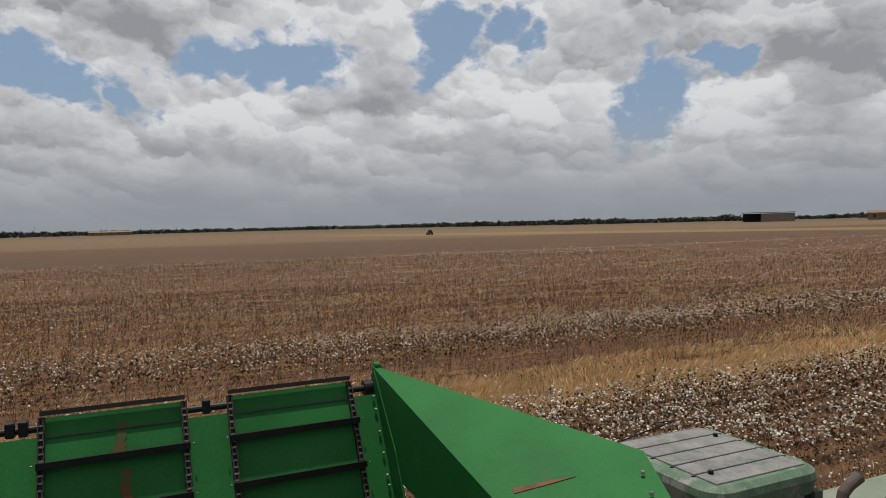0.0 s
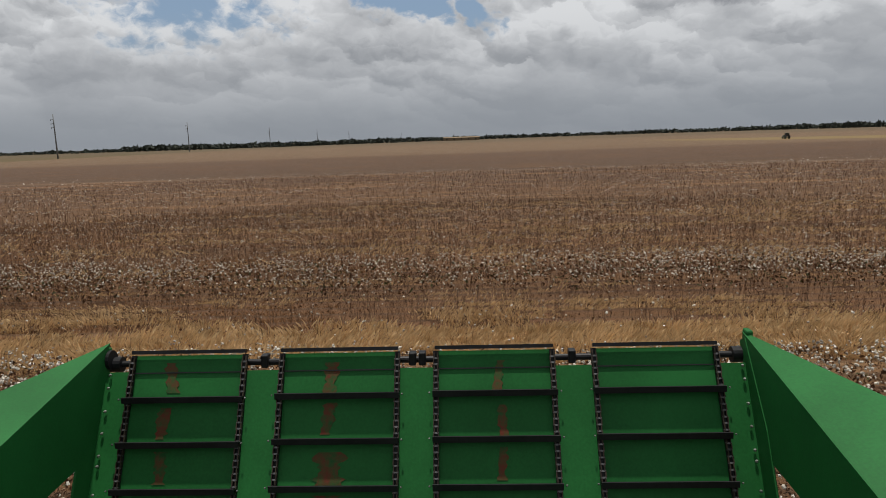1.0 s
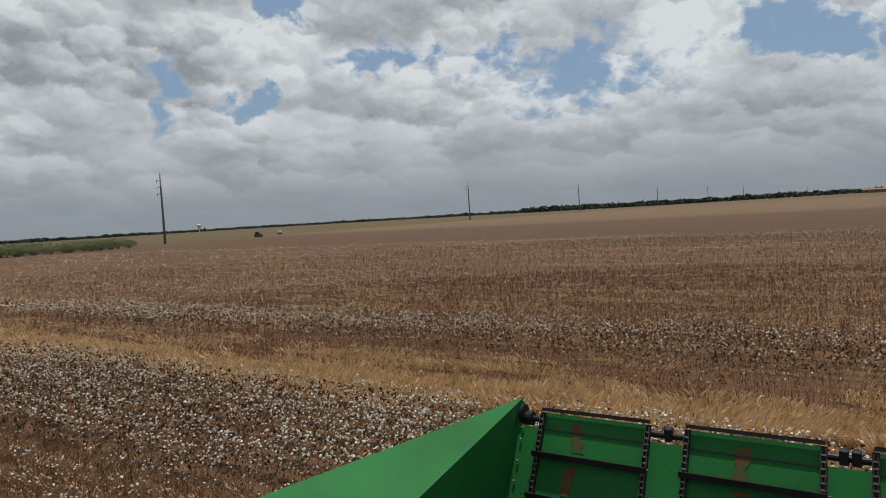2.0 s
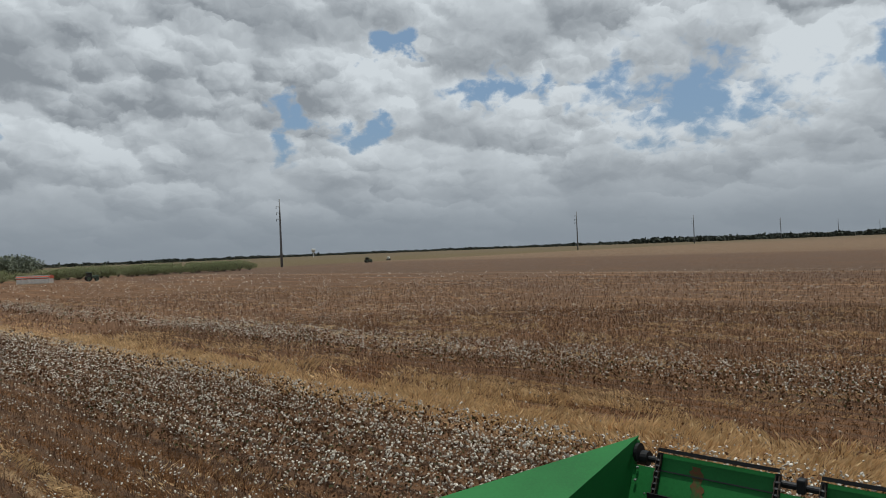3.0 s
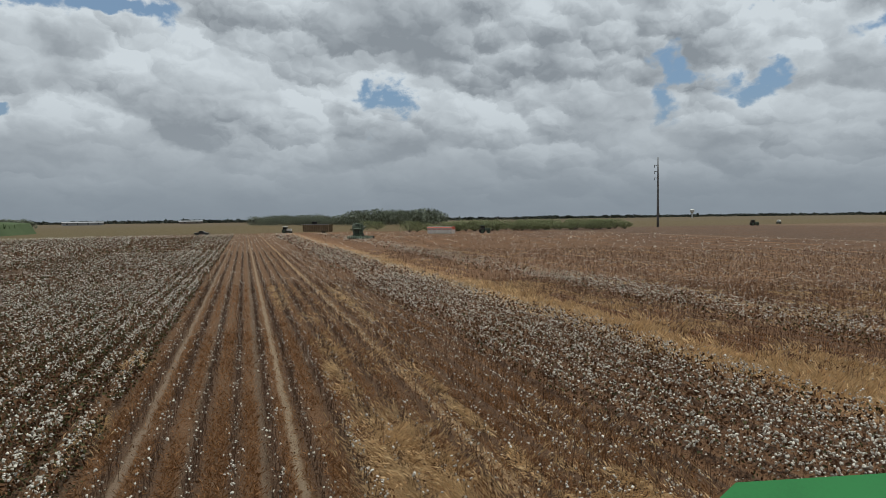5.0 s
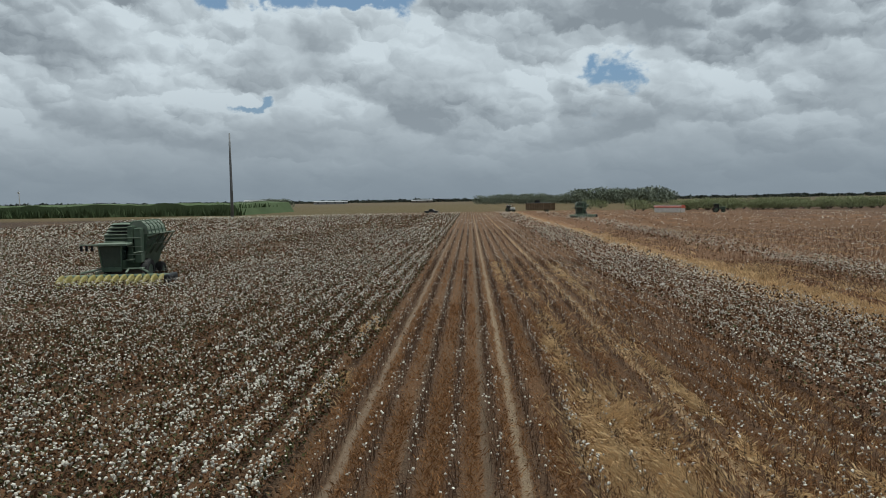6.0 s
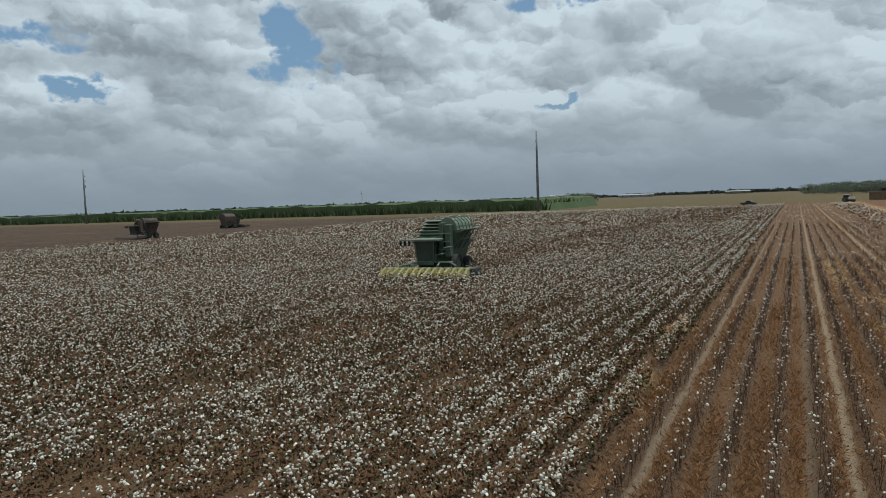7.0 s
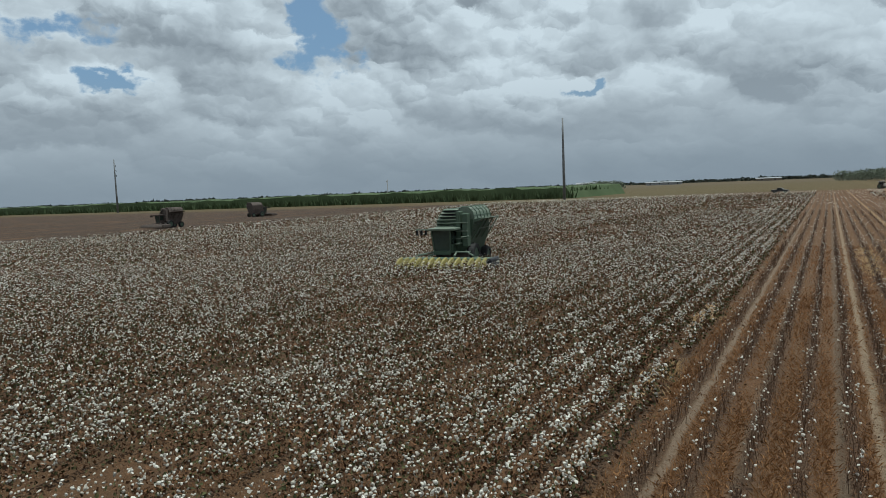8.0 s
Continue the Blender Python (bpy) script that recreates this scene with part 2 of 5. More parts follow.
M = {
    "green": material("painted green steel", (0.010, 0.080, 0.019), (0.0155, 0.120, 0.029), 1.6, 0.55, 0.0, 0.05, 60, spec=0.12, stain=(0.023, 0.078, 0.031), stain_at=0.66),
    "green_dusty": material("dusty green paint", (0.040, 0.092, 0.052), (0.110, 0.158, 0.112), 9.0, 0.65, 0.0, 0.15, 50, stain=(0.203, 0.195, 0.179), stain_at=0.53),
    "roof_dust": material("dust on a cab roof", (0.105, 0.105, 0.105), (0.195, 0.19, 0.185), 7.0, 0.9, 0.0, 0.25, 45, stain=(0.078, 0.120, 0.088), stain_at=0.57),
    "black_steel": material("black steel", (0.006, 0.007, 0.008), (0.014, 0.014, 0.016), 5.0, 0.5, 0.0, 0.1, spec=0.2),
    "worn_steel": material("worn bright steel", (0.30, 0.30, 0.30), (0.55, 0.54, 0.52), 9.0, 0.35, 1.0, 0.05),
    "rubbed_steel": material("rubbed dark steel", (0.06, 0.06, 0.06), (0.20, 0.20, 0.20), 30.0, 0.45, 0.7, 0.05),
    "chain": material("oily chain steel", (0.02, 0.016, 0.013), (0.07, 0.05, 0.035), 20.0, 0.5, 0.6, 0.1),
    "rust": material("rust", (0.078, 0.035, 0.022), (0.156, 0.062, 0.031), 8.0, 0.9, 0.0, 0.2),
    "red_stain": material("rubbed red stain on green", (0.014, 0.078, 0.022), (0.117, 0.028, 0.017), 14.0, 0.6, 0.0, 0.05, 45, spec=0.12),
    "rubber": material("black rubber", (0.012, 0.012, 0.012), (0.03, 0.028, 0.026), 6.0, 0.85, 0.0, 0.2),
    "glass": material("dark cab glass", (0.012, 0.016, 0.016), (0.02, 0.024, 0.024), 2.0, 0.08, 0.0, 0.0, spec=0.6),
    # the reflection on the picker's cab glass is put into its base colour
    "cab_glass": material("grey green cab glass", (0.030, 0.042, 0.036), (0.050, 0.064, 0.054), 1.5, 0.25, 0.0, 0.0, spec=0.5),
    "sticker": material("faded yellow sticker", (0.42, 0.33, 0.12), (0.55, 0.45, 0.2), 10.0, 0.6),
    # both greens are lifted in colour to imitate dust haze over the pickers
    "dark_green": material("dirty dark green paint", (0.038, 0.062, 0.040), (0.075, 0.105, 0.068), 1.2, 0.6, 0.0, 0.1, stain=(0.055, 0.058, 0.043), stain_at=0.6),
    "pale_green": material("pale green paint", (0.08, 0.11, 0.08), (0.18, 0.205, 0.155), 1.0, 0.6, 0.0, 0.1, stain=(0.187, 0.195, 0.156), stain_at=0.6),
    "yellow": material("dusty yellow snout", (0.15, 0.128, 0.034), (0.27, 0.222, 0.068), 2.5, 0.6, 0.0, 0.1, rand=0.2, stain=(0.109, 0.094, 0.047), stain_at=0.6),
    "dust_brown": material("brown dust over machine paint", (0.055, 0.045, 0.038), (0.10, 0.075, 0.062), 1.2, 0.85, 0.0, 0.1),
    "galvanised": material("weathered pole steel", (0.125, 0.129, 0.133), (0.195, 0.195, 0.195), 0.8, 0.75, 0.2, 0.1),
    "wood_dark": material("brown slatted module press", (0.12, 0.085, 0.05), (0.19, 0.14, 0.085), 0.6, 0.85),
    "tarp": material("orange red tarpaulin", (0.390, 0.078, 0.047), (0.515, 0.133, 0.078), 0.5, 0.65),
    "lint": material("packed cotton", (0.52, 0.50, 0.47), (0.72, 0.70, 0.66), 1.5, 0.95),
    "white_paint": material("chalky white paint", (0.429, 0.429, 0.413), (0.585, 0.577, 0.546), 1.2, 0.6),
    "car_paint": material("dark pickup paint", (0.015, 0.016, 0.02), (0.03, 0.03, 0.035), 1.0, 0.3),
    "tan_wall": material("beige sheet wall", (0.15, 0.125, 0.10), (0.21, 0.18, 0.15), 0.3, 0.85),
    "metal_roof": material("grey sheet roof", (0.187, 0.195, 0.203), (0.281, 0.281, 0.281), 0.3, 0.6),
    "boll": material("open cotton boll", (0.22, 0.19, 0.15), (0.64, 0.61, 0.54), 3.0, 0.95, 0.0, 0.0, 30, island=0.75, spec=0.1),
    "husk": material("dry cotton leaf and burr", (0.050, 0.026, 0.015), (0.155, 0.082, 0.043), 0.4, 0.9, 0.0, 0.0, 30, island=0.8, spec=0.1),
    "leaf": material("fading cotton leaf", (0.026, 0.028, 0.012), (0.080, 0.076, 0.030), 0.4, 0.85, 0.0, 0.0, 30, island=0.7, spec=0.15),
    "stalk": material("dry stalk", (0.042, 0.025, 0.017), (0.110, 0.064, 0.041), 0.5, 0.9, 0.0, 0.0, 30, island=0.8, spec=0.1),
    "grass": material("dry golden grass", (0.40, 0.265, 0.13), (0.82, 0.60, 0.34), 0.5, 0.85, 0.0, 0.0, 20, island=0.7, spec=0.15, through_light=0.2),
    "straw": material("short rusty straw", (0.12, 0.058, 0.025), (0.31, 0.165, 0.074), 0.5, 0.9, 0.0, 0.0, 20, island=0.7, spec=0.1, through_light=0.15),
    # brush and far woods: leaf colours paled to imitate haze over distance
    "brush": material("green brush leaves", (0.15, 0.17, 0.088), (0.25, 0.265, 0.14), 0.15, 0.85, 0.0, 0.0, 2, island=0.3, spec=0.15),
    "far_leaf": material("far woods leaves", (0.11, 0.125, 0.09), (0.185, 0.20, 0.15), 0.05, 0.9, 0.0, 0.0, 2, island=0.5, spec=0.1),
    "horizon_leaf": material("dark woods on the horizon", (0.035, 0.042, 0.035), (0.065, 0.072, 0.058), 0.05, 0.9, 0.0, 0.0, 2, island=0.4, spec=0.1),
    "cane": material("green cane leaves", (0.042, 0.062, 0.027), (0.078, 0.102, 0.050), 0.05, 0.85, 0.0, 0.0, 2, island=0.5, spec=0.1),
    "bark": material("grey bark", (0.047, 0.039, 0.031), (0.101, 0.086, 0.070), 3.0, 0.9),
}

ROW, ROW0 = 0.884, 0.50      # spacing of the crop rows, and one row's place across them


def make_ground_material():
    m = bpy.data.materials.new("field soil and trash")
    m.use_nodes = True
    k = Nodes(m.node_tree)
    at = k.add("ShaderNodeTexCoord").outputs["Object"]
    x, y, _ = k.split(at)
    n1 = k.noise(k.vmath("MULTIPLY", at, (1, 0.35, 1)), 0.35, 5.0, 0.6)
    n2 = k.noise(at, 7.0, 5.0, 0.65)
    n3 = k.noise(k.vmath("MULTIPLY", at, (1, 0.08, 1)), 2.2, 4.0, 0.6)
    xw = k.math("ADD", x, k.math("MULTIPLY", k.math("SUBTRACT", n1, 0.5), 2.2))
    ramp = k.add("ShaderNodeValToRGB")
    ramp.color_ramp.interpolation = "LINEAR"
    soil = (0.080, 0.047, 0.026)
    # from -104 to -3.4 the soil tone is lowered for plant shade
    stops = ((-110, (0.036, 0.027, 0.021)), (-104, (0.062, 0.046, 0.030)), (-12, (0.066, 0.041, 0.023)), (-3.4, (0.075, 0.047, 0.027)), (-2.6, soil),
             (8.6, (0.098, 0.055, 0.029)), (9.8, (0.095, 0.054, 0.032)), (16, (0.100, 0.058, 0.035)), (17, (0.34, 0.22, 0.115)), (18.6, (0.30, 0.19, 0.098)),
             (20, (0.165, 0.085, 0.045)), (24, (0.120, 0.066, 0.038)), (28.5, (0.115, 0.062, 0.035)), (31, (0.125, 0.064, 0.033)), (45, (0.108, 0.056, 0.030)),
             (58, (0.086, 0.048, 0.028)), (113, (0.074, 0.045, 0.030)), (116, (0.150, 0.110, 0.076)), (120, (0.070, 0.046, 0.033)), (235, (0.080, 0.053, 0.037)),
             (262, (0.125, 0.090, 0.060)), (330, (0.135, 0.098, 0.066)))
    lo, hi = -120.0, 360.0
    ramp_in = k.math("DIVIDE", k.math("SUBTRACT", xw, lo), hi - lo, clamp=True)
    k.put(ramp.inputs[0], ramp_in)
    el = ramp.color_ramp.elements
    for i, (sx, c) in enumerate(stops):
        e = el[i] if i < 2 else el.new((sx - lo) / (hi - lo))
        e.position = (sx - lo) / (hi - lo)
        e.color = (*c, 1)
    col = ramp.outputs[0]
    # dry grass litter and reddish straw patches between the rows
    patch = k.noise(k.vmath("MULTIPLY", at, (1, 0.3, 1)), 0.16, 4.0, 0.6)
    col = k.mix(k.step(patch, 0.50, 0.66, 0.0, 0.55), col, (0.117, 0.064, 0.031))
    streak = k.step(n3, 0.45, 0.62, 0.0, 0.45)
    col = k.mix(streak, col, (0.098, 0.055, 0.030))
    # long streaks along the rows over the wide field: pale dead grass and dark plant lines
    wide = k.math("MULTIPLY", k.step(x, 23.0, 29.0), k.step(x, 118.0, 112.0))
    long1 = k.noise(k.vmath("MULTIPLY", at, (1, 0.05, 1)), 0.42, 4.0, 0.65)
    long2 = k.noise(k.vmath("MULTIPLY", at, (1, 0.10, 1)), 1.3, 4.0, 0.65)
    col = k.mix(k.math("MULTIPLY", wide, k.step(long1, 0.52, 0.62, 0.0, 0.75)), col, (0.205, 0.118, 0.058))
    col = k.mix(k.math("MULTIPLY", wide, k.step(long1, 0.46, 0.38, 0.0, 0.6)), col, (0.055, 0.034, 0.022))
    col = k.mix(k.math("MULTIPLY", wide, k.step(long2, 0.54, 0.62, 0.0, 0.55)), col, (0.052, 0.031, 0.020))
    col = k.mix(k.math("MULTIPLY", wide, k.step(long2, 0.42, 0.34, 0.0, 0.5)), col, (0.19, 0.108, 0.052))
    # rusty straw between the rows, dark plant trash along them, in the picked strips
    off = k.math("ABSOLUTE", k.math("SUBTRACT", k.math("FRACT", k.math("ADD", k.math("DIVIDE", k.math("SUBTRACT", x, ROW0), ROW), 100.5)), 0.5))
    picked = k.math("MULTIPLY", k.step(x, -7.0, -3.5), k.step(x, 90.0, 60.0))
    fuzz = k.noise(k.vmath("MULTIPLY", at, (1, 0.5, 1)), 14.0, 4.0, 0.7)
    col = k.mix(k.math("MULTIPLY", picked, k.step(k.math("ADD", off, k.math("MULTIPLY", k.math("SUBTRACT", fuzz, 0.5), 0.25)), 0.18, 0.34, 0.0, 0.6)), col, k.mix(fuzz, (0.080, 0.043, 0.021), (0.165, 0.091, 0.043)))
    col = k.mix(k.math("MULTIPLY", picked, k.step(k.math("ADD", off, k.math("MULTIPLY", k.math("SUBTRACT", fuzz, 0.5), 0.3)), 0.06, 0.16, 0.5, 0.0)), col, (0.052, 0.034, 0.022))
    # crumbs: dark plant bits and pale lint
    fine = k.noise(at, 38.0, 3.0, 0.7)
    col = k.mix(k.step(fine, 0.50, 0.64, 0.0, 0.6), col, (0.03, 0.021, 0.014))
    col = k.mix(k.step(fine, 0.42, 0.32, 0.0, 0.5), col, (0.17, 0.125, 0.085))
    col = k.mix(k.step(n2, 0.56, 0.70, 0.0, 0.55), col, (0.039, 0.027, 0.017))
    crumbs = k.noise(at, 26.0, 2.0, 0.5)
    col = k.mix(k.step(crumbs, 0.64, 0.70, 0.0, 0.55), col, (0.234, 0.203, 0.164))
    # pale wheel tracks in the picked strip: place across the rows, half-width, pallor
    wander = k.math("ADD", x, k.math("MULTIPLY", k.math("SUBTRACT", k.noise(k.vmath("MULTIPLY", at, (0.0, 0.4, 0)), 1.0, 2.0), 0.5), 0.25))
    for cx, half, amount, tone in ((-2.84, 0.085, 0.9, (0.150, 0.116, 0.084)), (-1.48, 0.12, 0.5, (0.100, 0.078, 0.057)), (0.27, 0.10, 0.7, (0.110, 0.086, 0.062)),
                                   (1.02, 0.105, 0.85, (0.20, 0.16, 0.112)), (3.4, 0.16, 0.35, (0.109, 0.080, 0.051)), (5.35, 0.18, 0.75, (0.25, 0.18, 0.105)),
                                   (-0.85, 0.08, 0.4, (0.102, 0.071, 0.045))):
        d = k.math("ABSOLUTE", k.math("SUBTRACT", wander, cx))
        f = k.step(d, half * 0.45, half * 1.5, amount, 0.0)
        f = k.math("MULTIPLY", f, k.step(n2, 0.30, 0.55, 0.5, 1.0))
        col = k.mix(f, col, tone)
    # grass land and other fields past the ends of the rows
    d_end = k.math("ADD", y, k.math("MULTIPLY", k.math("SUBTRACT", patch, 0.5), 40.0))
    d_end = k.math("ADD", d_end, k.step(x, -40.0, -90.0, 0.0, 60.0))
    col = k.mix(k.step(d_end, 285.0, 310.0, 0.0, 0.9), col, k.mix(n1, (0.062, 0.052, 0.025), (0.096, 0.076, 0.038)))
    xy = k.math("ADD", k.math("MULTIPLY", x, 0.55), k.math("MULTIPLY", y, -0.83))
    strip = k.math("ADD", xy, k.math("MULTIPLY", k.math("SUBTRACT", n1, 0.5), 14.0))
    yellow = k.math("MULTIPLY", k.step(strip, 286.0, 296.0), k.step(strip, 345.0, 365.0, 1.0, 0.0))
    col = k.mix(k.math("MULTIPLY", yellow, k.step(y, -95.0, -135.0, 0.0, 0.75)), col, k.mix(n1, (0.11, 0.085, 0.045), (0.22, 0.17, 0.07)))
    far = k.step(k.math("ADD", k.math("MULTIPLY", x, x), k.math("MULTIPLY", y, y)), 250000.0, 900000.0, 0.0, 0.8)
    col = k.mix(far, col, k.mix(k.noise(at, 0.004, 2.0), (0.065, 0.053, 0.034), (0.100, 0.078, 0.050)))
    col = k.mix(1.0, col, (1.06, 1.0, 0.95), "MULTIPLY")      # iron-red earth
    p = k.add("ShaderNodeBsdfPrincipled")
    k.put(p.inputs["Base Color"], col)
    p.inputs["Roughness"].default_value = 0.95
    p.inputs["Specular IOR Level"].default_value = 0.15
    bn = k.add("ShaderNodeBump")
    bn.inputs["Strength"].default_value = 0.8
    bn.inputs["Distance"].default_value = 0.08
    k.put(bn.inputs["Height"], k.math("ADD", n2, k.math("ADD", k.math("MULTIPLY", crumbs, 0.5), k.math("MULTIPLY", fine, 0.5))))
    k.put(p.inputs["Normal"], bn.outputs[0])
    k.t.links.new(p.outputs[0], k.add("ShaderNodeOutputMaterial").inputs[0])
    return m


# ---- mesh helpers ----
def part(name, bm, mat, parent=None, label="", smooth=False, at=None):
    me = bpy.data.meshes.new(name)
    bmesh.ops.recalc_face_normals(bm, faces=bm.faces)
    bm.to_mesh(me)
    bm.free()
    me.materials.append(M[mat] if isinstance(mat, str) else mat)
    if smooth:
        for f in me.polygons:
            f.use_smooth = True
    ob = new(name, me)
    if parent:
        ob.parent = parent
    if at is not None:
        ob.matrix_basis = at
    if label:
        ob["label"] = label
    return ob


def box(x0, x1, y0, y1, z0, z1, bevel=0.0, bm=None):
    bm = bm or bmesh.new()
    r = bmesh.ops.create_cube(bm, size=1, matrix=Matrix.Translation(((x0 + x1) / 2, (y0 + y1) / 2, (z0 + z1) / 2)) @ Matrix.Diagonal((x1 - x0, y1 - y0, z1 - z0, 1)))
    if bevel:
        es = {e for v in r["verts"] for e in v.link_edges}
        bmesh.ops.bevel(bm, geom=list(es), offset=bevel, segments=2, affect="EDGES", profile=0.5)
    return bm


def tube(points, radius, sides=10, bm=None, radii=None):
    """A round bar along points."""
    bm = bm or bmesh.new()
    pts = [Vector(p) for p in points]
    rings = []
    for i, p in enumerate(pts):
        d = (pts[min(i + 1, len(pts) - 1)] - pts[max(i - 1, 0)]).normalized()
        a = d.orthogonal().normalized()
        b = d.cross(a)
        r = radii[i] if radii else radius
        rings.append([bm.verts.new(p + (a * math.cos(w) + b * math.sin(w)) * r) for w in [2 * math.pi * j / sides for j in range(sides)]])
        if i:
            # line the new ring up with the last
            best = min(range(sides), key=lambda s: (rings[-1][s].co - p - rings[-2][0].co + pts[i - 1]).length)
            rings[-1] = rings[-1][best:] + rings[-1][:best]
    for q, r in zip(rings, rings[1:]):
        for j in range(sides):
            bm.faces.new((q[j], q[(j + 1) % sides], r[(j + 1) % sides], r[j]))
    bm.faces.new(rings[0][::-1])
    bm.faces.new(rings[-1])
    return bm


def sheet(corners, thick, bm=None):
    """A flat plate with thickness from its corners."""
    bm = bm or bmesh.new()
    c = [Vector(p) for p in corners]
    n = (c[1] - c[0]).cross(c[2] - c[0]).normalized() * thick
    a = [bm.verts.new(p) for p in c]
    b = [bm.verts.new(p - n) for p in c]
    bm.faces.new(a)
    bm.faces.new(b[::-1])
    for i in range(len(c)):
        j = (i + 1) % len(c)
        bm.faces.new((a[i], b[i], b[j], a[j]))
    return bm


def empty(name, m, label="", category="", group="", kind=""):
    ob = new(name)
    ob.matrix_basis = m
    ob.empty_display_size = 0.2
    return tagged(ob, label, category, group, kind)


def big_mesh(name, verts, tris, mat, label="", category="", kind="stuff", smooth=False):
    """A mesh from numpy arrays of corners and triangles."""
    me = bpy.data.meshes.new(name)
    n, m = len(verts), len(tris)
    me.vertices.add(n)
    me.vertices.foreach_set("co", np.ascontiguousarray(verts, np.float32).ravel())
    me.loops.add(3 * m)
    me.loops.foreach_set("vertex_index", np.ascontiguousarray(tris, np.int32).ravel())
    me.polygons.add(m)
    me.polygons.foreach_set("loop_start", np.arange(m, dtype=np.int32) * 3)
    me.polygons.foreach_set("use_smooth", np.full(m, smooth))
    me.update()
    me.validate()
    me.materials.append(M[mat] if isinstance(mat, str) else mat)
    return tagged(new(name, me), label, category, "", kind)


def strew(shape, tris, where, size, rng, tilt=0.4, jitter=0.0, swirl=None):
    """Copies of a small shape at places, turned by chance: corners and triangles."""
    shape, tris = np.asarray(shape, float), np.asarray(tris)
    n, v = len(where), len(shape)
    yaw, ax, ay = rng.uniform(0, 2 * np.pi, n), rng.normal(0, tilt, n), rng.normal(0, tilt, n)
    if swirl is not None:
        yaw = swirl + rng.normal(0, 0.45, n)
    pts = np.repeat(shape[None], n, 0)
    if jitter:
        pts = pts * (1 + rng.uniform(-jitter, jitter, (n, v, 1)))
    pts = pts * np.asarray(size).reshape(n, 1, -1)
    c, s = np.cos(ax)[:, None], np.sin(ax)[:, None]
    pts = np.stack((pts[..., 0], pts[..., 1] * c - pts[..., 2] * s, pts[..., 1] * s + pts[..., 2] * c), -1)
    c, s = np.cos(ay)[:, None], np.sin(ay)[:, None]
    pts = np.stack((pts[..., 0] * c + pts[..., 2] * s, pts[..., 1], -pts[..., 0] * s + pts[..., 2] * c), -1)
    c, s = np.cos(yaw)[:, None], np.sin(yaw)[:, None]
    pts = np.stack((pts[..., 0] * c - pts[..., 1] * s, pts[..., 0] * s + pts[..., 1] * c, pts[..., 2]), -1)
    pts = pts + np.asarray(where)[:, None, :]
    return pts.reshape(-1, 3), (tris[None] + np.arange(n)[:, None, None] * v).reshape(-1, 3)


def joined(pieces):
    vs, ts, n = [], [], 0
    for v, t in pieces:
        vs.append(v)
        ts.append(t + n)
        n += len(v)
    return np.concatenate(vs), np.concatenate(ts)


def ico():
    bm = bmesh.new()
    bmesh.ops.create_icosphere(bm, subdivisions=1, radius=1)
    bm.verts.ensure_lookup_table()
    v = np.array([p.co[:] for p in bm.verts])
    t = np.array([[p.index for p in f.verts] for f in bm.faces])
    bm.free()
    return v, t


OCTA = (np.array(((1, 0, 0), (-1, 0, 0), (0, 1, 0), (0, -1, 0), (0, 0, 1), (0, 0, -1)), float),
        np.array(((0, 2, 4), (2, 1, 4), (1, 3, 4), (3, 0, 4), (2, 0, 5), (1, 2, 5), (3, 1, 5), (0, 3, 5))))
CAP = (np.array(((1, 0, -0.35), (0, 1, -0.35), (-1, 0, -0.35), (0, -1, -0.35), (0.05, 0, 0.75)), float), np.array(((0, 1, 4), (1, 2, 4), (2, 3, 4), (3, 0, 4))))
TETRA = (np.array(((1, 0, -0.5), (-0.5, 0.87, -0.5), (-0.5, -0.87, -0.5), (0, 0, 0.9)), float), np.array(((0, 1, 3), (1, 2, 3), (2, 0, 3), (0, 2, 1))))
CARD = (np.array(((-0.5, 0, 0), (0.1, -0.35, 0.06), (0.6, 0, -0.05), (0.1, 0.35, 0.1)), float), np.array(((0, 1, 2), (0, 2, 3))))
STICK = (np.array(((0.5, 0, 0), (-0.3, 0.5, 0), (-0.3, -0.5, 0), (0.0, 0, 1)), float), np.array(((0, 1, 3), (1, 2, 3), (2, 0, 3))))
BLADE = (np.array(((-0.5, 0, 0), (0.5, 0, 0), (0.1, 0.22, 0.62), (0.0, 0.65, 1.0)), float), np.array(((0, 1, 2), (0, 2, 3))))

# ---- ground ----
def soft_noise(x, y, scale, seed):
    """Smooth noise, 0 to 1, on arrays."""
    rng = np.random.default_rng(seed)
    total, amp, norm = 0.0, 1.0, 0.0
    for o in range(4):
        g = rng.random((128, 128))
        u, v = x / scale * 2 ** o, y / scale * 2 ** o
        i, j = np.floor(u).astype(int), np.floor(v).astype(int)
        a, b = u - i, v - j
        a, b = a * a * (3 - 2 * a), b * b * (3 - 2 * b)
        q = (g[i % 128, j % 128] * (1 - a) * (1 - b) + g[(i + 1) % 128, j % 128] * a * (1 - b)
             + g[i % 128, (j + 1) % 128] * (1 - a) * b + g[(i + 1) % 128, (j + 1) % 128] * a * b)
        total, norm, amp = total + q * amp, norm + amp, amp * 0.5
    return total / norm


def height(x, y):
    """Ridges along the rows and lumps, fading with distance."""
    near = 1 / (1 + (np.hypot(x, y) / 60.0) ** 3)
    ridge = np.cos(2 * np.pi * (x - ROW0) / ROW) * 0.065 * np.where(np.abs(x) < 44, 1, 0)
    ruts = sum(-0.07 * np.exp(-((x - c) / 0.17) ** 2) for c in (-2.84, -1.48, 0.27, 3.4))
    return (ridge + ruts + (soft_noise(x, y, 2.3, 5) - 0.5) * 0.10 + (soft_noise(x, y, 0.7, 6) - 0.5) * 0.05) * near


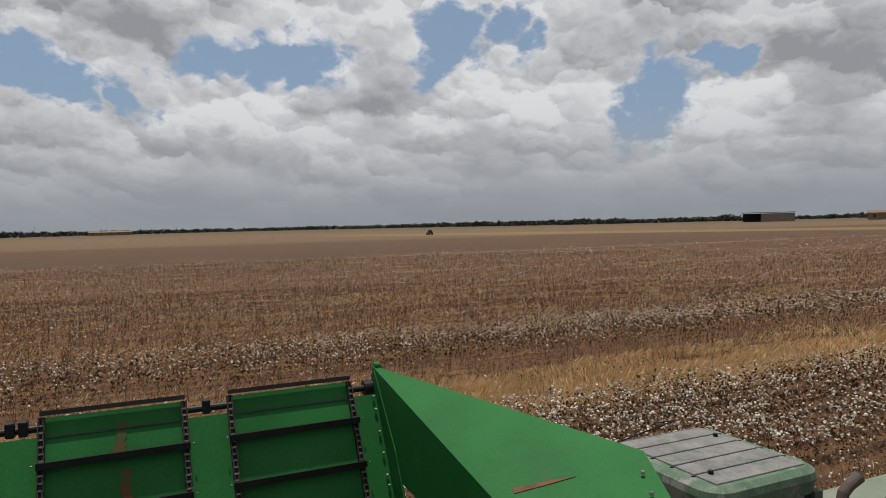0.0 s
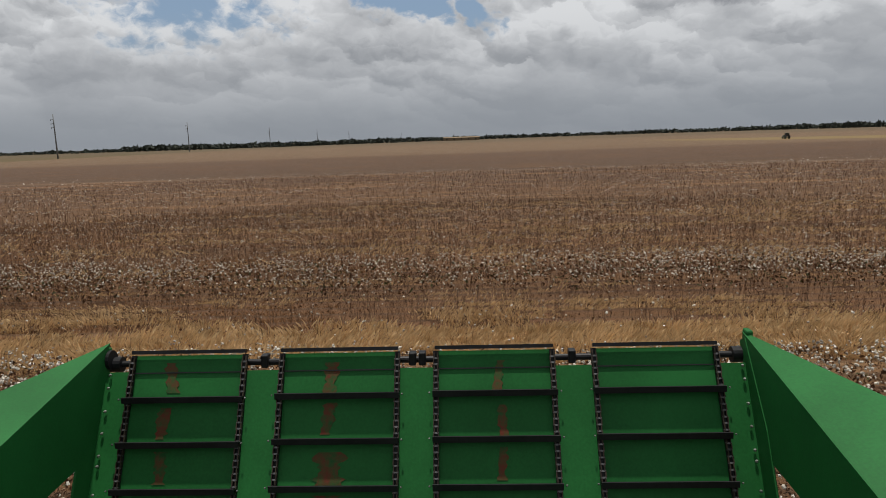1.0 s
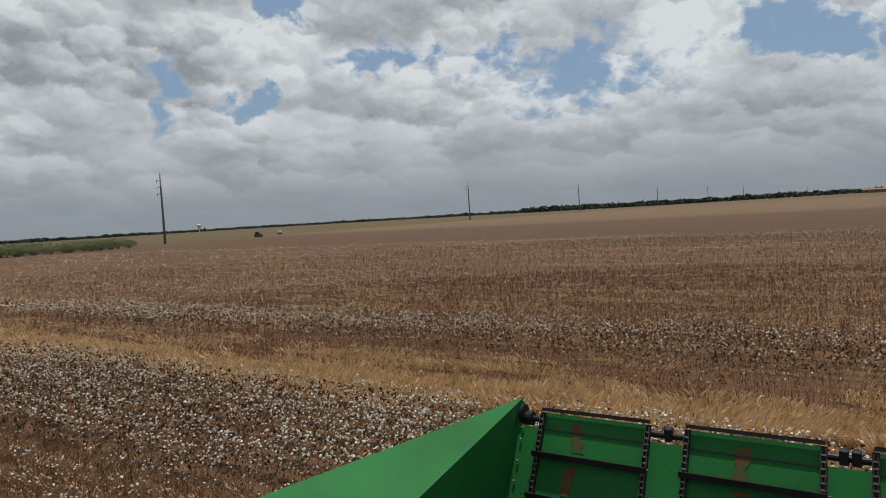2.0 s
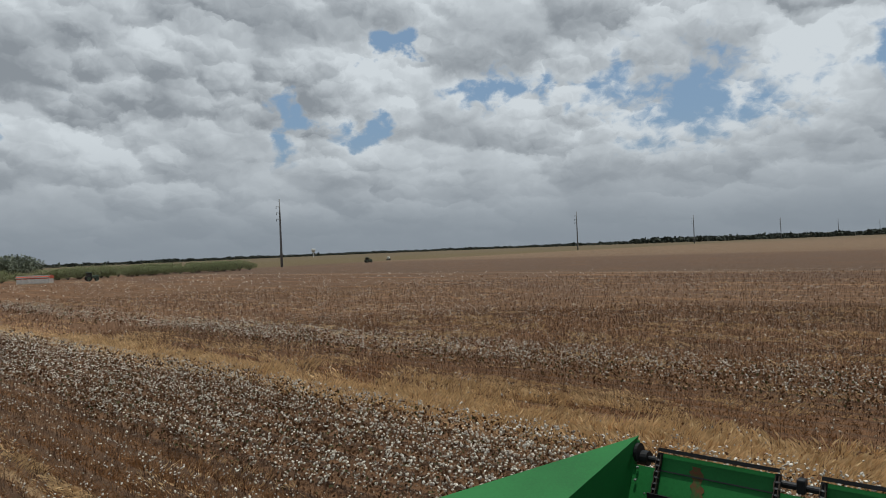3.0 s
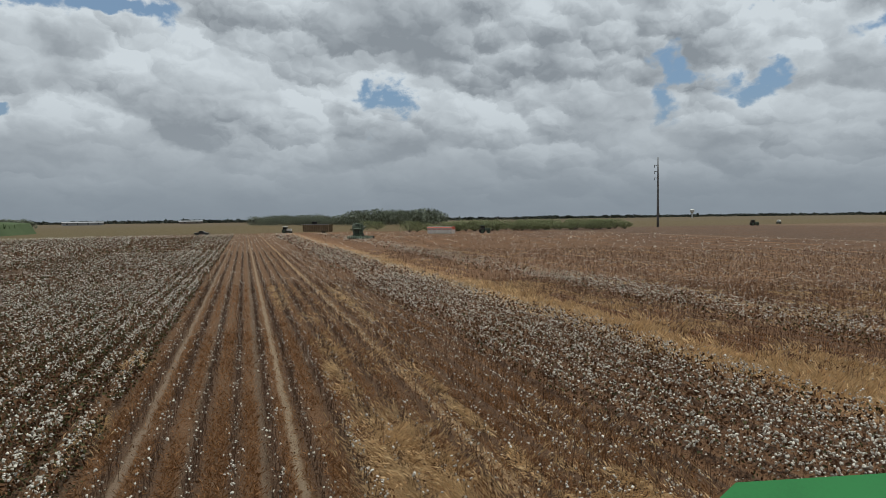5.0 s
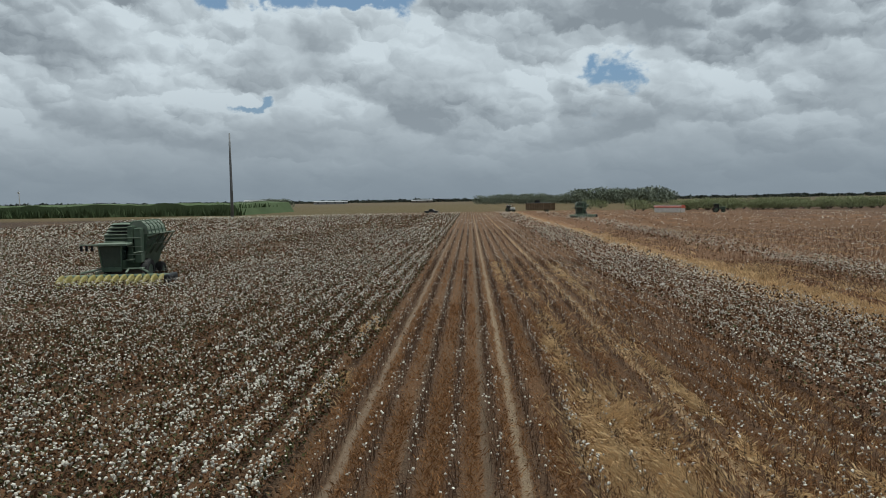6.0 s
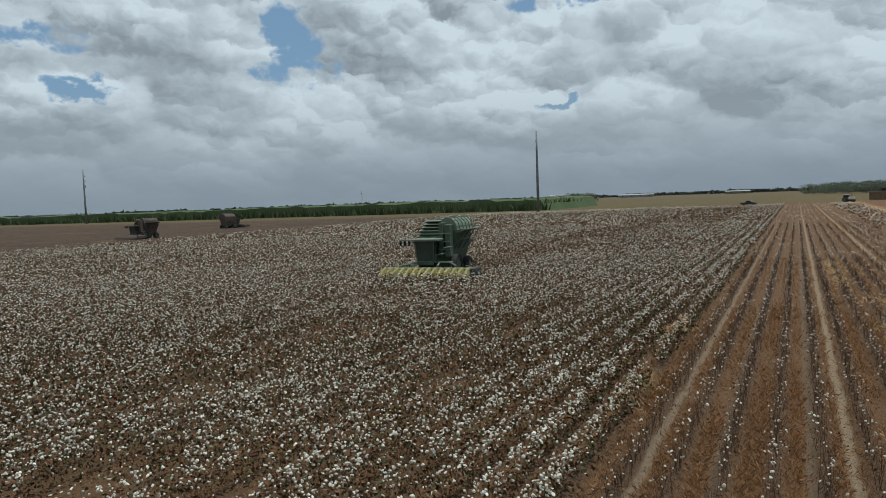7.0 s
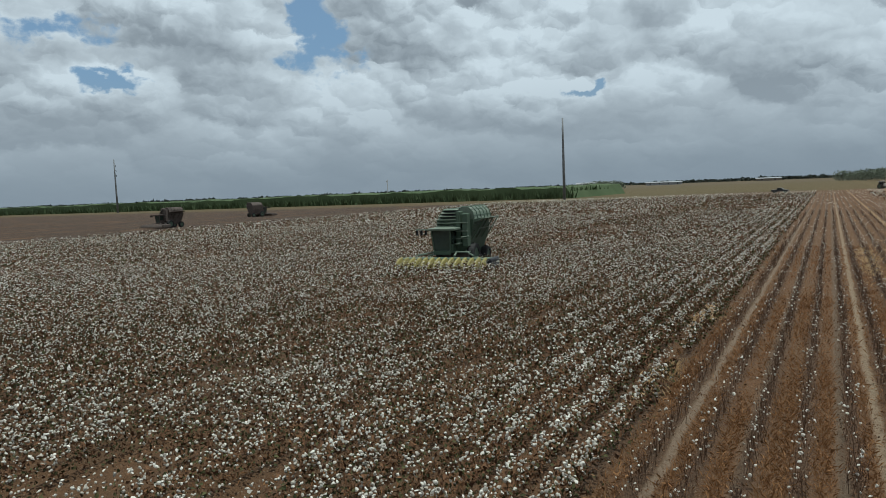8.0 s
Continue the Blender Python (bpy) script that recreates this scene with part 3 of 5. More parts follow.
def make_ground():
    fine_x = np.arange(-16, 20, 0.11)
    mid = lambda a, b, s: np.arange(a, b, s)
    xs = np.concatenate((-np.geomspace(4600, 46, 30), mid(-45, -16, 0.22), fine_x, mid(20, 45, 0.22), np.geomspace(46, 4600, 30)))
    ys = np.concatenate((-np.geomspace(4600, 41, 26), mid(-40, -5, 1.2), mid(-5, 45, 0.55), mid(45, 90, 1.2), np.geomspace(92, 4600, 32)))
    gx, gy = np.meshgrid(xs, ys, indexing="ij")
    v = np.stack((gx, gy, height(gx, gy)), -1).reshape(-1, 3)
    i, j = np.meshgrid(np.arange(len(xs) - 1), np.arange(len(ys) - 1), indexing="ij")
    a = (i * len(ys) + j).ravel()
    b, c, d = a + len(ys), a + len(ys) + 1, a + 1
    t = np.concatenate((np.stack((a, b, c), -1), np.stack((a, c, d), -1)))
    big_mesh("ground", v, t, make_ground_material(), "brown field soil in long crop rows with straw and trash", "field", "structure", smooth=True)


make_ground()


# ---- crop ----
def bands(x, table):
    """A value that steps across the rows: table of (edge, value from there on)."""
    out = np.zeros_like(x)
    for edge, value in table:
        out = np.where(x >= edge, value, out)
    return out


def field_end(x, y):
    """Where the crop ends: 1 inside."""
    inside = (y < np.where(x > 60, 225, 290)) & (x < 116) & (x > -108)
    inside &= ~((x * 0.55 - y * 0.83 > 204) & (y < -60)) & (y > -200)
    return inside.astype(float)


def cotton_cover(x, y):
    edge = (soft_noise(x, y, 5.0, 11) - 0.5) * 1.6
    edge = np.where(x < 0, edge * 0.25, edge)
    c = bands(x + edge, ((-108, 1.0), (-3.5, 0.17), (2.0, 0.26), (3.0, 0.14), (6.0, 0.30), (9.4, 1.0), (16.2, 0.10), (17.0, 0.03), (18.9, 0.07), (23.6, 0.72), (29.0, 0.16), (47, 0.14), (80, 0.09), (116, 0)))
    picked = (x > -26.8) & (x < -19.6) & (y > 43)
    c = np.where(picked | ((x > -19.6) & (x < -12) & (y > 120)), 0.5, c)
    # gaps in the stand: small bare places, long along the rows
    stand = np.clip((0.80 - soft_noise(x, y * 0.45, 3.6, 14)) * 9, 0.15, 1)
    for cx, cy, sx, sy in ((-10.2, 26.5, 0.8, 2.6), (-9.0, 17.4, 0.8, 2.0), (-9.5, 32.0, 1.0, 1.2), (-4.0, 21.7, 0.5, 1.4), (-4.2, 29.0, 0.5, 2.0), (-9.3, 9.0, 0.6, 1.6)):
        stand = stand * (1 - 0.95 * np.exp(-((x - cx) / sx) ** 2 - ((y - cy) / sy) ** 2))
    c = np.where((x < -3.5), c * stand, c)
    c = np.where((x > 16), c * np.clip(0.35 + 1.6 * soft_noise(x, y * 0.3, 7, 13) ** 2, 0, 1.2), c)
    return c * field_end(x, y)


def tufts(x, y):
    """Heaps of fallen grass on the picked strip, 0 to 1."""
    t = 0.0
    for cx, cy, sx, sy in ((3.5, 14.5, 0.85, 3.6), (3.1, 24.0, 0.3, 2.0), (7.2, 11.5, 0.8, 2.2), (3.4, 33.0, 0.35, 4.0), (5.9, 17.0, 0.2, 5.0), (6.6, 46.0, 0.4, 7.0), (2.2, 52.0, 0.4, 6.0), (-4.1, 20.0, 0.3, 1.2), (-4.3, 30.0, 0.35, 1.6)):
        t = np.maximum(t, np.exp(-((x - cx) / sx) ** 2 - ((y - cy) / sy) ** 2))
    return t * np.clip((soft_noise(x, y, 1.6, 23) - 0.30) * 4, 0, 1)


def grass_cover(x, y):
    edge = (soft_noise(x, y, 4.0, 21) - 0.5) * 3.0
    lump = np.clip((soft_noise(x, y * 0.35, 3.0, 22) - 0.46) * 7, 0, 1)
    clump = np.clip((soft_noise(x, y * 0.35, 1.5, 24) - 0.50) * 10, 0, 1)
    g = bands(x + edge, ((-60, 0.0), (2.7, 0.05), (9.9, 0.0), (16.5, 1.5), (18.9, 0.35), (23.6, 0.06), (29, 0.30), (46, 0.14), (90, 0.06), (116, 0)))
    g = np.where((x + edge > 16.5) & (x + edge < 18.9), g * (0.25 + lump), g * clump) + 1.8 * tufts(x, y)
    return g * field_end(x, y)


def stalk_cover(x, y):
    s = bands(x, ((-60, 0.0), (-3.7, 1.0), (9.4, 0.25), (16.2, 0.3), (18.6, 1.0), (23.6, 0.7), (29, 1.0), (60, 0.6), (116, 0)))
    picked = (x > -26.8) & (x < -19.6) & (y > 43)
    return np.where(picked, 0.4, s) * field_end(x, y)


def places(rng, r0, r1, per_m2, cover, rows=0.0, x_lo=-110.0, x_hi=118.0):
    """Places in a ring round the machine, thinned by cover; rows: how far they keep to the crop rows (spread in metres)."""
    n = int(math.pi * (r1 * r1 - r0 * r0) * per_m2)
    r = np.sqrt(rng.uniform(r0 * r0, r1 * r1, n))
    a = rng.uniform(0, 2 * np.pi, n)
    x, y = r * np.cos(a), r * np.sin(a)
    if rows:
        x = ROW0 + np.round((x - ROW0) / ROW) * ROW + rng.normal(0, rows, n)
    keep = (rng.random(n) < cover(x, y)) & (x > x_lo) & (x < x_hi) & (y > -1.9 * np.abs(x) - 6) & (np.hypot(x, y) > 4.0)
    keep &= ~((x < -2) & (y < 0.35 * -x - 4.0))
    x, y = x[keep], y[keep]
    return np.stack((x, y, height(x, y)), -1)


def lifted(p, rng, lo, hi, power=1.0):
    p = p.copy()
    p[:, 2] += lo + (hi - lo) * rng.random(len(p)) ** power
    return p


def make_crop():
    rng = np.random.default_rng(3)
    near = ico()
    bolls, husks, leaves, sticks, blades = [], [], [], [], []
    # ring, bolls per square metre, boll size, shape
    for r0, r1, per, size, shape in ((4, 20, 90, 0.0255, near), (20, 36, 58, 0.031, OCTA), (36, 62, 34, 0.036, CAP), (62, 120, 10, 0.052, CAP), (120, 260, 1.3, 0.11, CAP)):
        full = np.interp(r1, (20, 36, 62, 120, 260), (0.78, 0.72, 0.66, 0.60, 0.55))

        def boll_cover(x, y):
            clump = np.clip((soft_noise(x, y, 0.55, 51) - 0.22) * 3.0 + (0.0 if r1 < 40 else 0.4), 0.12, 1)
            return cotton_cover(x, y) * clump * np.where(x < -3.5, full, np.where((x > 8) & (x < 17), full * 0.95, 0.75))

        p = places(rng, r0, r1, per, boll_cover, 0.105 if r1 < 40 else 0.15)
        thin = cotton_cover(p[:, 0], p[:, 1]) < 0.35
        p = lifted(p, rng, 0.22, 0.80, 0.6)
        p[thin, 2] -= 0.15
        z = rng.uniform(0.65, 1.35, (len(p), 1)) * size * np.array((1.1, 1.1, 0.85))
        z = z * rng.uniform(0.7, 1.35, z.shape)
        z[thin & (p[:, 0] < 18)] *= 0.85
        bolls.append(strew(*shape, p, z, rng, 0.35 if shape is CAP else 0.6, 0.42))
    for r0, r1, per, size in ((4, 20, 150, 0.085), (20, 36, 100, 0.11), (36, 62, 34, 0.15), (62, 120, 8, 0.22), (120, 240, 1.4, 0.36)):
        body = lambda x, y: np.where(cotton_cover(x, y) > 0.4, np.where(x > 20, 0.30, np.where(x > 8, 0.55, 0.75)), stalk_cover(x, y) * np.where(x > 18, 0.16, 0.14 if r1 <= 40 else 0.06 if r1 <= 62 else 0.03))
        p = places(rng, r0, r1, per, body, 0.15)
        bare = cotton_cover(p[:, 0], p[:, 1]) < 0.4
        p = lifted(p, rng, 0.04, 0.66)
        z = rng.uniform(0.5, 1.4, (len(p), 1)) * size
        z[bare] *= 0.62
        p[bare, 2] *= 0.6
        husks.append(strew(*CARD, p, z, rng, 0.9, 0.3))
        green = lambda x, y: np.where(cotton_cover(x, y) > 0.4, np.where(x < -3, 0.60, 0.12), 0.0)
        p = lifted(places(rng, r0, r1, per * 0.8, green, 0.15), rng, 0.04, 0.6)
        leaves.append(strew(*CARD, p, rng.uniform(0.5, 1.3, (len(p), 1)) * size, rng, 0.9, 0.3))
    for r0, r1, per, width in ((4, 30, 10, 0.012), (30, 60, 8, 0.016), (60, 120, 2.6, 0.024)):
        p = places(rng, r0, r1, per, stalk_cover, 0.07)
        n = len(p)
        z = np.stack((np.full(n, width), np.full(n, width), rng.uniform(0.3, 0.85, n) * np.where(p[:, 0] > 18, 0.85, 1.0)), -1)
        sticks.append(strew(*STICK, p, z, rng, 0.16))
        if r1 <= 60:      # side twigs
            q = np.repeat(p, 3 if r1 <= 30 else 2, 0)
            q[:, 2] += rng.uniform(0.12, 0.5, len(q))
            z = np.stack((np.full(len(q), width * 0.7), np.full(len(q), width * 0.7), rng.uniform(0.12, 0.32, len(q))), -1)
            sticks.append(strew(*STICK, q, z, rng, 0.75))
    # grass bent over by the wind in swirls, and heaped up in the tufts
    for r0, r1, per, width, tall in ((4, 30, 800, 0.0042, 0.34), (30, 60, 130, 0.012, 0.42), (60, 120, 16, 0.032, 0.36)):
        p = places(rng, r0, r1, per, grass_cover)
        n = len(p)
        heap = tufts(p[:, 0], p[:, 1])
        strip = (p[:, 0] > 14.5) & (p[:, 0] < 21)
        h = rng.uniform(0.4, 1.2, n) * tall * np.where(strip, 0.95, 0.45)
        h = np.where(heap > 0.15, rng.uniform(0.05, 0.14, n), h)
        p[:, 2] += heap * rng.uniform(0.0, 0.22, n)
        reach = np.where(heap > 0.15, 2.6, np.where(strip, 1.1, 1.5))
        swirl = 9.0 * soft_noise(p[:, 0], p[:, 1], 2.2, 25) - 2.0
        blades.append(strew(*BLADE, p, np.stack((np.full(n, width), h * reach, h), -1), rng, 0.22, 0.0, swirl))
    # rusty straw low between the picked rows
    def between(x, y):
        off = np.abs((x - ROW0) / ROW - np.round((x - ROW0) / ROW))
        track = sum(np.exp(-((x - c) / 0.16) ** 2) for c in (-2.84, -1.48, 0.27, 1.02, 5.35))
        zone = bands(x, ((-12.0, 0.35), (-3.9, 1.0), (9.6, 0.0), (18.3, 0.7), (23.5, 0.3), (29, 0.7), (62, 0.0)))
        return zone * np.clip((off - 0.12) * 5, 0.05, 1) * np.clip(1 - track, 0, 1) * np.clip((soft_noise(x, y * 0.4, 2.0, 41) - 0.22) * 2.4, 0, 1) * field_end(x, y)
    straw = []
    for r0, r1, per, width, tall in ((4, 22, 520, 0.0046, 0.11), (22, 36, 220, 0.008, 0.12), (36, 62, 60, 0.014, 0.13)):
        p = places(rng, r0, r1, per, lambda x, y: between(x, y) * (y > 5))
        h = rng.uniform(0.4, 1.3, len(p)) * tall
        straw.append(strew(*BLADE, p, np.stack((np.full(len(p), width), h * 1.5, h), -1), rng, 0.4))
    # flat crumbs of leaf and burr lying on the picked ground
    def bare(x, y):
        return bands(x, ((-9.0, 0.6), (-3.5, 1.0), (9.6, 0.3), (16.2, 0.0), (19, 0.5), (30, 0.0))) * field_end(x, y)
    p = places(rng, 4, 24, 95, bare)
    p[:, 2] += 0.012
    big_mesh("leaf_crumbs", *strew(*CARD, p, rng.uniform(0.4, 1.3, (len(p), 1)) * 0.042, rng, 0.3, 0.3), "husk", "crumbs of dry leaf and burr on the picked ground", "field trash")
    big_mesh("straw_litter", *joined(straw), "straw", "short rusty straw lying between the picked rows", "straw")
    big_mesh("cotton_bolls", *joined(bolls), "boll", "open white cotton bolls on unpicked rows of dry plants", "cotton")
    big_mesh("cotton_husks", *joined(husks), "husk", "dry brown leaves and burrs of the cotton plants", "cotton plants")
    big_mesh("cotton_leaves", *joined(leaves), "leaf", "fading olive leaves low on the cotton plants", "cotton plants")
    big_mesh("cotton_stalks", *joined(sticks), "stalk", "bare dark cotton stalks standing in picked rows", "stalks")
    big_mesh("dry_grass", *joined(blades), "grass", "tall golden dry grass in strips between the rows", "grass")


make_crop()

# ---- the near picker, whose raised basket surrounds the eye ----
def make_near_picker():
    mach = empty("cotton_picker", pose(-0.01, 0.028, 0, 0, 0, 0.45), "green cotton picker with raised slatted basket conveyor and dusty cab", "cotton picker")
    top, slope = Vector((4.10, 0, 4.36)), Vector((-0.53, 0, -1.0)).normalized()
    out = Vector((-slope.z, 0, slope.x)).normalized()       # away from the basket's inside is +X
    inn = Vector((slope.z, 0, -slope.x)).normalized()
    if inn.x > 0:
        inn = -inn

    def at(s, y, d=0.0):
        """On the conveyor: s down the slope, y along, d towards the inside."""
        q = top + slope * s + inn * d
        return (q.x, y, q.z)

    depth = 2.0
    strips = ((2.267, 2.104), (1.387, 1.166), (0.443, 0.220), (-0.494, -0.730), (-1.461, -1.633))
    bays = ((2.104, 1.387), (1.166, 0.443), (0.220, -0.494), (-0.730, -1.461))
    for y0, y1 in strips:          # fixed green strips between the moving slat bays
        part("divider_panel", sheet((at(0.10, y0, 0.0), at(0.10, y1, 0.0), at(depth, y1, 0.0), at(depth, y0, 0.0)), 0.006), "green", mach)
    for b, (y0, y1) in enumerate(bays):
        pan = part("slat_panel", sheet((at(0.0, y0, -0.02), at(0.0, y1, -0.02), at(depth, y1, -0.02), at(depth, y0, -0.02)), 0.02), "green", mach)
        # folded lip and the roll at the head
        part("top_lip", sheet((at(-0.03, y0, 0.018), at(-0.03, y1, 0.018), at(-0.008, y1, 0.014), at(-0.008, y0, 0.014)), 0.03), "black_steel", pan)
        part("fold_line", sheet((at(0.105, y0 - 0.02, 0.006), at(0.105, y1 + 0.02, 0.006), at(0.112, y1 + 0.02, 0.006), at(0.112, y0 - 0.02, 0.006)), 0.004), "black_steel", pan)
        shift = (0.012, 0.0, -0.004, -0.01)[b]
        for i in range(7):         # flights
            s = 0.262 * (i + 1) + shift
            bm = sheet((at(s - 0.012, y0 + 0.012, 0.070), at(s - 0.012, y1 - 0.012, 0.070), at(s + 0.020, y1 - 0.012, 0.052), at(s + 0.020, y0 + 0.012, 0.052)), 0.010)
            sheet((at(s - 0.012, y0 + 0.012, 0.062), at(s - 0.012, y1 - 0.012, 0.062), at(s - 0.004, y1 - 0.012, 0.004), at(s - 0.004, y0 + 0.012, 0.004)), 0.006, bm)
            fl = part("flight", bm, "black_steel", pan)
            for y in (y0 - 0.025, y1 + 0.025, y0 + 0.03, y1 - 0.03):
                bm = bmesh.new()
                c = Vector(at(s, y, 0.066))
                bmesh.ops.create_icosphere(bm, subdivisions=1, radius=0.007, matrix=Matrix.Translation(c))
                part("bolt", bm, "rubbed_steel", fl)
        for y in (y0 - 0.006, y1 + 0.006):     # drag chains: dark strip beneath, side plates and bright pins
            part("chain_dark_strip", sheet((at(0.0, y + 0.017, 0.010), at(0.0, y - 0.017, 0.010), at(depth, y - 0.017, 0.010), at(depth, y + 0.017, 0.010)), 0.006), "black_steel", pan)
            bm, pins = bmesh.new(), bmesh.new()
            for i in range(54):
                s = 0.03 + i * 0.0365
                w = 0.014 if i % 2 else 0.010
                for e in (-1, 1):
                    p = [Vector(at(s + u * 0.017, y + e * w + v * 0.003, 0.034)) for u, v in ((-1, -1), (-1, 1), (1, 1), (1, -1))]
                    sheet(p, 0.02, bm)
                p = [Vector(at(s + 0.018 + u * 0.005, y + v * 0.016, 0.030)) for u, v in ((-1, -1), (-1, 1), (1, 1), (1, -1))]
                sheet(p, 0.01, pins)
            chain = part("chain", bm, "chain", pan)
            part("chain_core", pins, "rubbed_steel", chain)
        rng = random.Random(b + 4)
        if b < 3:                  # red rub marks down the middle of the slats
            yc = (y0 + y1) / 2 + (0.12, 0.04, -0.04)[b]
            for i in range(4 if b == 1 else 3):
                s0 = 0.04 + 0.262 * i + rng.uniform(0, 0.03)
                bm = bmesh.new()
                dy = rng.uniform(-0.05, 0.05)
                n = 12
                left, right = [], []
                for j in range(n):
                    s = s0 + 0.185 * j / (n - 1)
                    wv = (0.018 + 0.024 * rng.random()) * (1.1, 1.2, 0.8)[b]
                    if b == 1 and i >= 2:
                        wv *= 2.2
                    m = yc + dy * j / n + rng.uniform(-0.006, 0.006)
                    left.append(bm.verts.new(at(s, m + wv, 0.0035)))
                    right.append(bm.verts.new(at(s, m - wv, 0.0035)))
                for j in range(n - 1):
                    bm.faces.new((left[j], right[j], right[j + 1], left[j + 1]))
                part("rub_mark", bm, "red_stain", pan, "dull red rubbed stain on the green slats")
    # drive shaft with bearings and hubs
    part("shaft", tube((at(0.04, 2.30, -0.05), at(0.04, -1.66, -0.05)), 0.020, 12), "black_steel", mach)
    for y in (1.28, 0.36, 0.30, -0.61):
        part("bearing", box(-0.032, 0.032, -0.022, 0.022, -0.045, 0.036, 0.008), "black_steel", mach, at=Matrix.Translation(at(0.03, y, -0.03)))
    for y in (2.245, -1.61):
        part("hub", tube((at(0.04, y - 0.045, -0.05), at(0.04, y + 0.045, -0.05)), 0.048, 16), "black_steel", mach)
    # folded side wings
    for y, sg, corner in ((2.267, 1, (2.37, 2.95, 4.28)), (-1.633, -1, (2.37, -2.32, 4.29))):
        apex, fold, c = Vector((4.13, y, 4.44)), Vector((1.35, y + 0.0 * sg, 3.93)), Vector(corner)
        nrm = (fold - apex).cross(c - apex)
        p3 = Vector((1.55, y + 0.36 * sg, 0))
        p3.z = apex.z - (nrm.x * (p3.x - apex.x) + nrm.y * (p3.y - apex.y)) / nrm.z
        wing = part("side_wing", sheet((apex, c, p3, fold) if sg > 0 else (apex, fold, p3, c), 0.006), "green", mach, "bright green folded steel side wing")
        part("inner_wall", sheet((apex, fold, (1.35, y, 3.72), (3.64, y, 3.84)), 0.006), "green", wing)
        part("post_plate", sheet((at(-0.04, y, -0.03), at(-0.04, y, 0.05), at(0.5, y, 0.17), at(1.6, y, 0.17), at(1.6, y, -0.03)), 0.012), "green", wing)
        if sg > 0:                 # bare black bearing plate
            part("bearing_plate", tube((at(0.02, y - 0.02, -0.01), at(0.02, y + 0.03, -0.01)), 0.062, 18), "black_steel", wing)
        part("top_ear", box(-0.03, 0.05, -0.02, 0.02, -0.02, 0.06 if sg < 0 else 0.01, 0.012), "green", wing, at=Matrix.Translation((4.10, y + 0.02 * sg, 4.40)))
        for s in (0.12, 0.2, 0.34, 0.47, 0.60, 0.66, 0.82):
            bm = bmesh.new()
            bmesh.ops.create_icosphere(bm, subdivisions=1, radius=0.011, matrix=Matrix.Translation(at(s, y - 0.035 * sg, 0.022)))
            part("rivet", bm, "worn_steel", wing)
        for u, v in ((0.10, 0.78), (0.06, 0.45)):
            q = c.lerp(p3, v * 0.35).lerp(fold, u) + Vector((0.05, -0.03 * sg, 0.02))
            bm = bmesh.new()
            bmesh.ops.create_cone(bm, cap_ends=True, segments=8, radius1=0.010, radius2=0.008, depth=0.014, matrix=Matrix.Translation(q))
            part("wing_bolt", bm, "worn_steel", wing)
        if sg < 0:                 # long rust scrape
            n = (c - apex).cross(fold - apex).normalized()
            n = n if n.z > 0 else -n
            a, b2 = Vector((2.418, -1.982, 4.214)), Vector((2.511, -1.722, 4.165))
            d = (b2 - a).cross(n).normalized()
            ring = [a + n * 0.004, a.lerp(b2, 0.4) + d * 0.012 + n * 0.004, b2 + d * 0.018 + n * 0.004, b2 - d * 0.018 + n * 0.004, a.lerp(b2, 0.4) - d * 0.010 + n * 0.004]
            part("rust_scrape", sheet(ring, 0.003), "rust", wing, "brown rust scrape on the green wing")
    # basket below, and the chassis and wheels that carry it
    bottom = at(depth, 0)
    part("basket_floor", box(1.0, bottom[0] + 0.1, -1.62, 2.25, bottom[2] - 0.25, bottom[2] - 0.15, 0.01), "green", mach)
    part("basket_frame", box(1.3, 3.4, -1.5, 2.1, 1.35, bottom[2] - 0.25, 0.03), "dark_green", mach)
    part("chassis", box(2.9, 4.9, -6.6, 2.4, 0.9, 1.4, 0.04), "dark_green", mach)
    for x, y, r in ((2.55, -3.4, 0.85), (5.2, -3.4, 0.85), (2.75, 1.7, 0.6), (5.0, 1.7, 0.6)):
        wheel(mach, x, y, r, 0.45 if r > 0.7 else 0.35)
    # cab
    x0, x1, y0, y1, z1 = 3.36, 4.58, -4.88, -3.77, 3.50
    cab = part("cab", box(x0 + 0.05, x1 - 0.05, y0 + 0.05, y1 - 0.05, 1.4, z1 - 0.22, 0.04), "glass", mach, "dark tinted cab glass")
    for x in (x0 + 0.06, x1 - 0.06):
        for y in (y0 + 0.06, y1 - 0.06):
            part("cab_post", box(x - 0.045, x + 0.045, y - 0.045, y + 0.045, 1.4, z1 - 0.2, 0.01), "dark_green", cab)
    part("rear_sill", box(x0 + 0.02, x1 - 0.02, y1 - 0.06, y1 - 0.03, 2.2, z1 - 0.55, 0.01), "dark_green", cab)
    bm = bmesh.new()
    rings = []
    for z, g, r in ((z1 - 0.21, 0.02, 0.16), (z1 - 0.10, -0.01, 0.18), (z1 - 0.05, 0.0, 0.18), (z1 - 0.018, 0.05, 0.15)):
        ring = []
        for cx, cy, start in ((x1 - g - r, y1 - g - r, 0), (x0 + g + r, y1 - g - r, 90), (x0 + g + r, y0 + g + r, 180), (x1 - g - r, y0 + g + r, 270)):
            for i in range(5):
                w = radians(start + 22.5 * i)
                ring.append(bm.verts.new((cx + r * math.cos(w), cy + r * math.sin(w), z)))
        rings.append(ring)
    for q, r in zip(rings, rings[1:]):
        for i in range(len(q)):
            j = (i + 1) % len(q)
            bm.faces.new((q[i], q[j], r[j], r[i]))
    bm.faces.new(rings[0][::-1])
    bm.faces.new(rings[-1])
    part("roof", bm, "green_dusty", cab, "dusty faded green cab roof with dark seams")
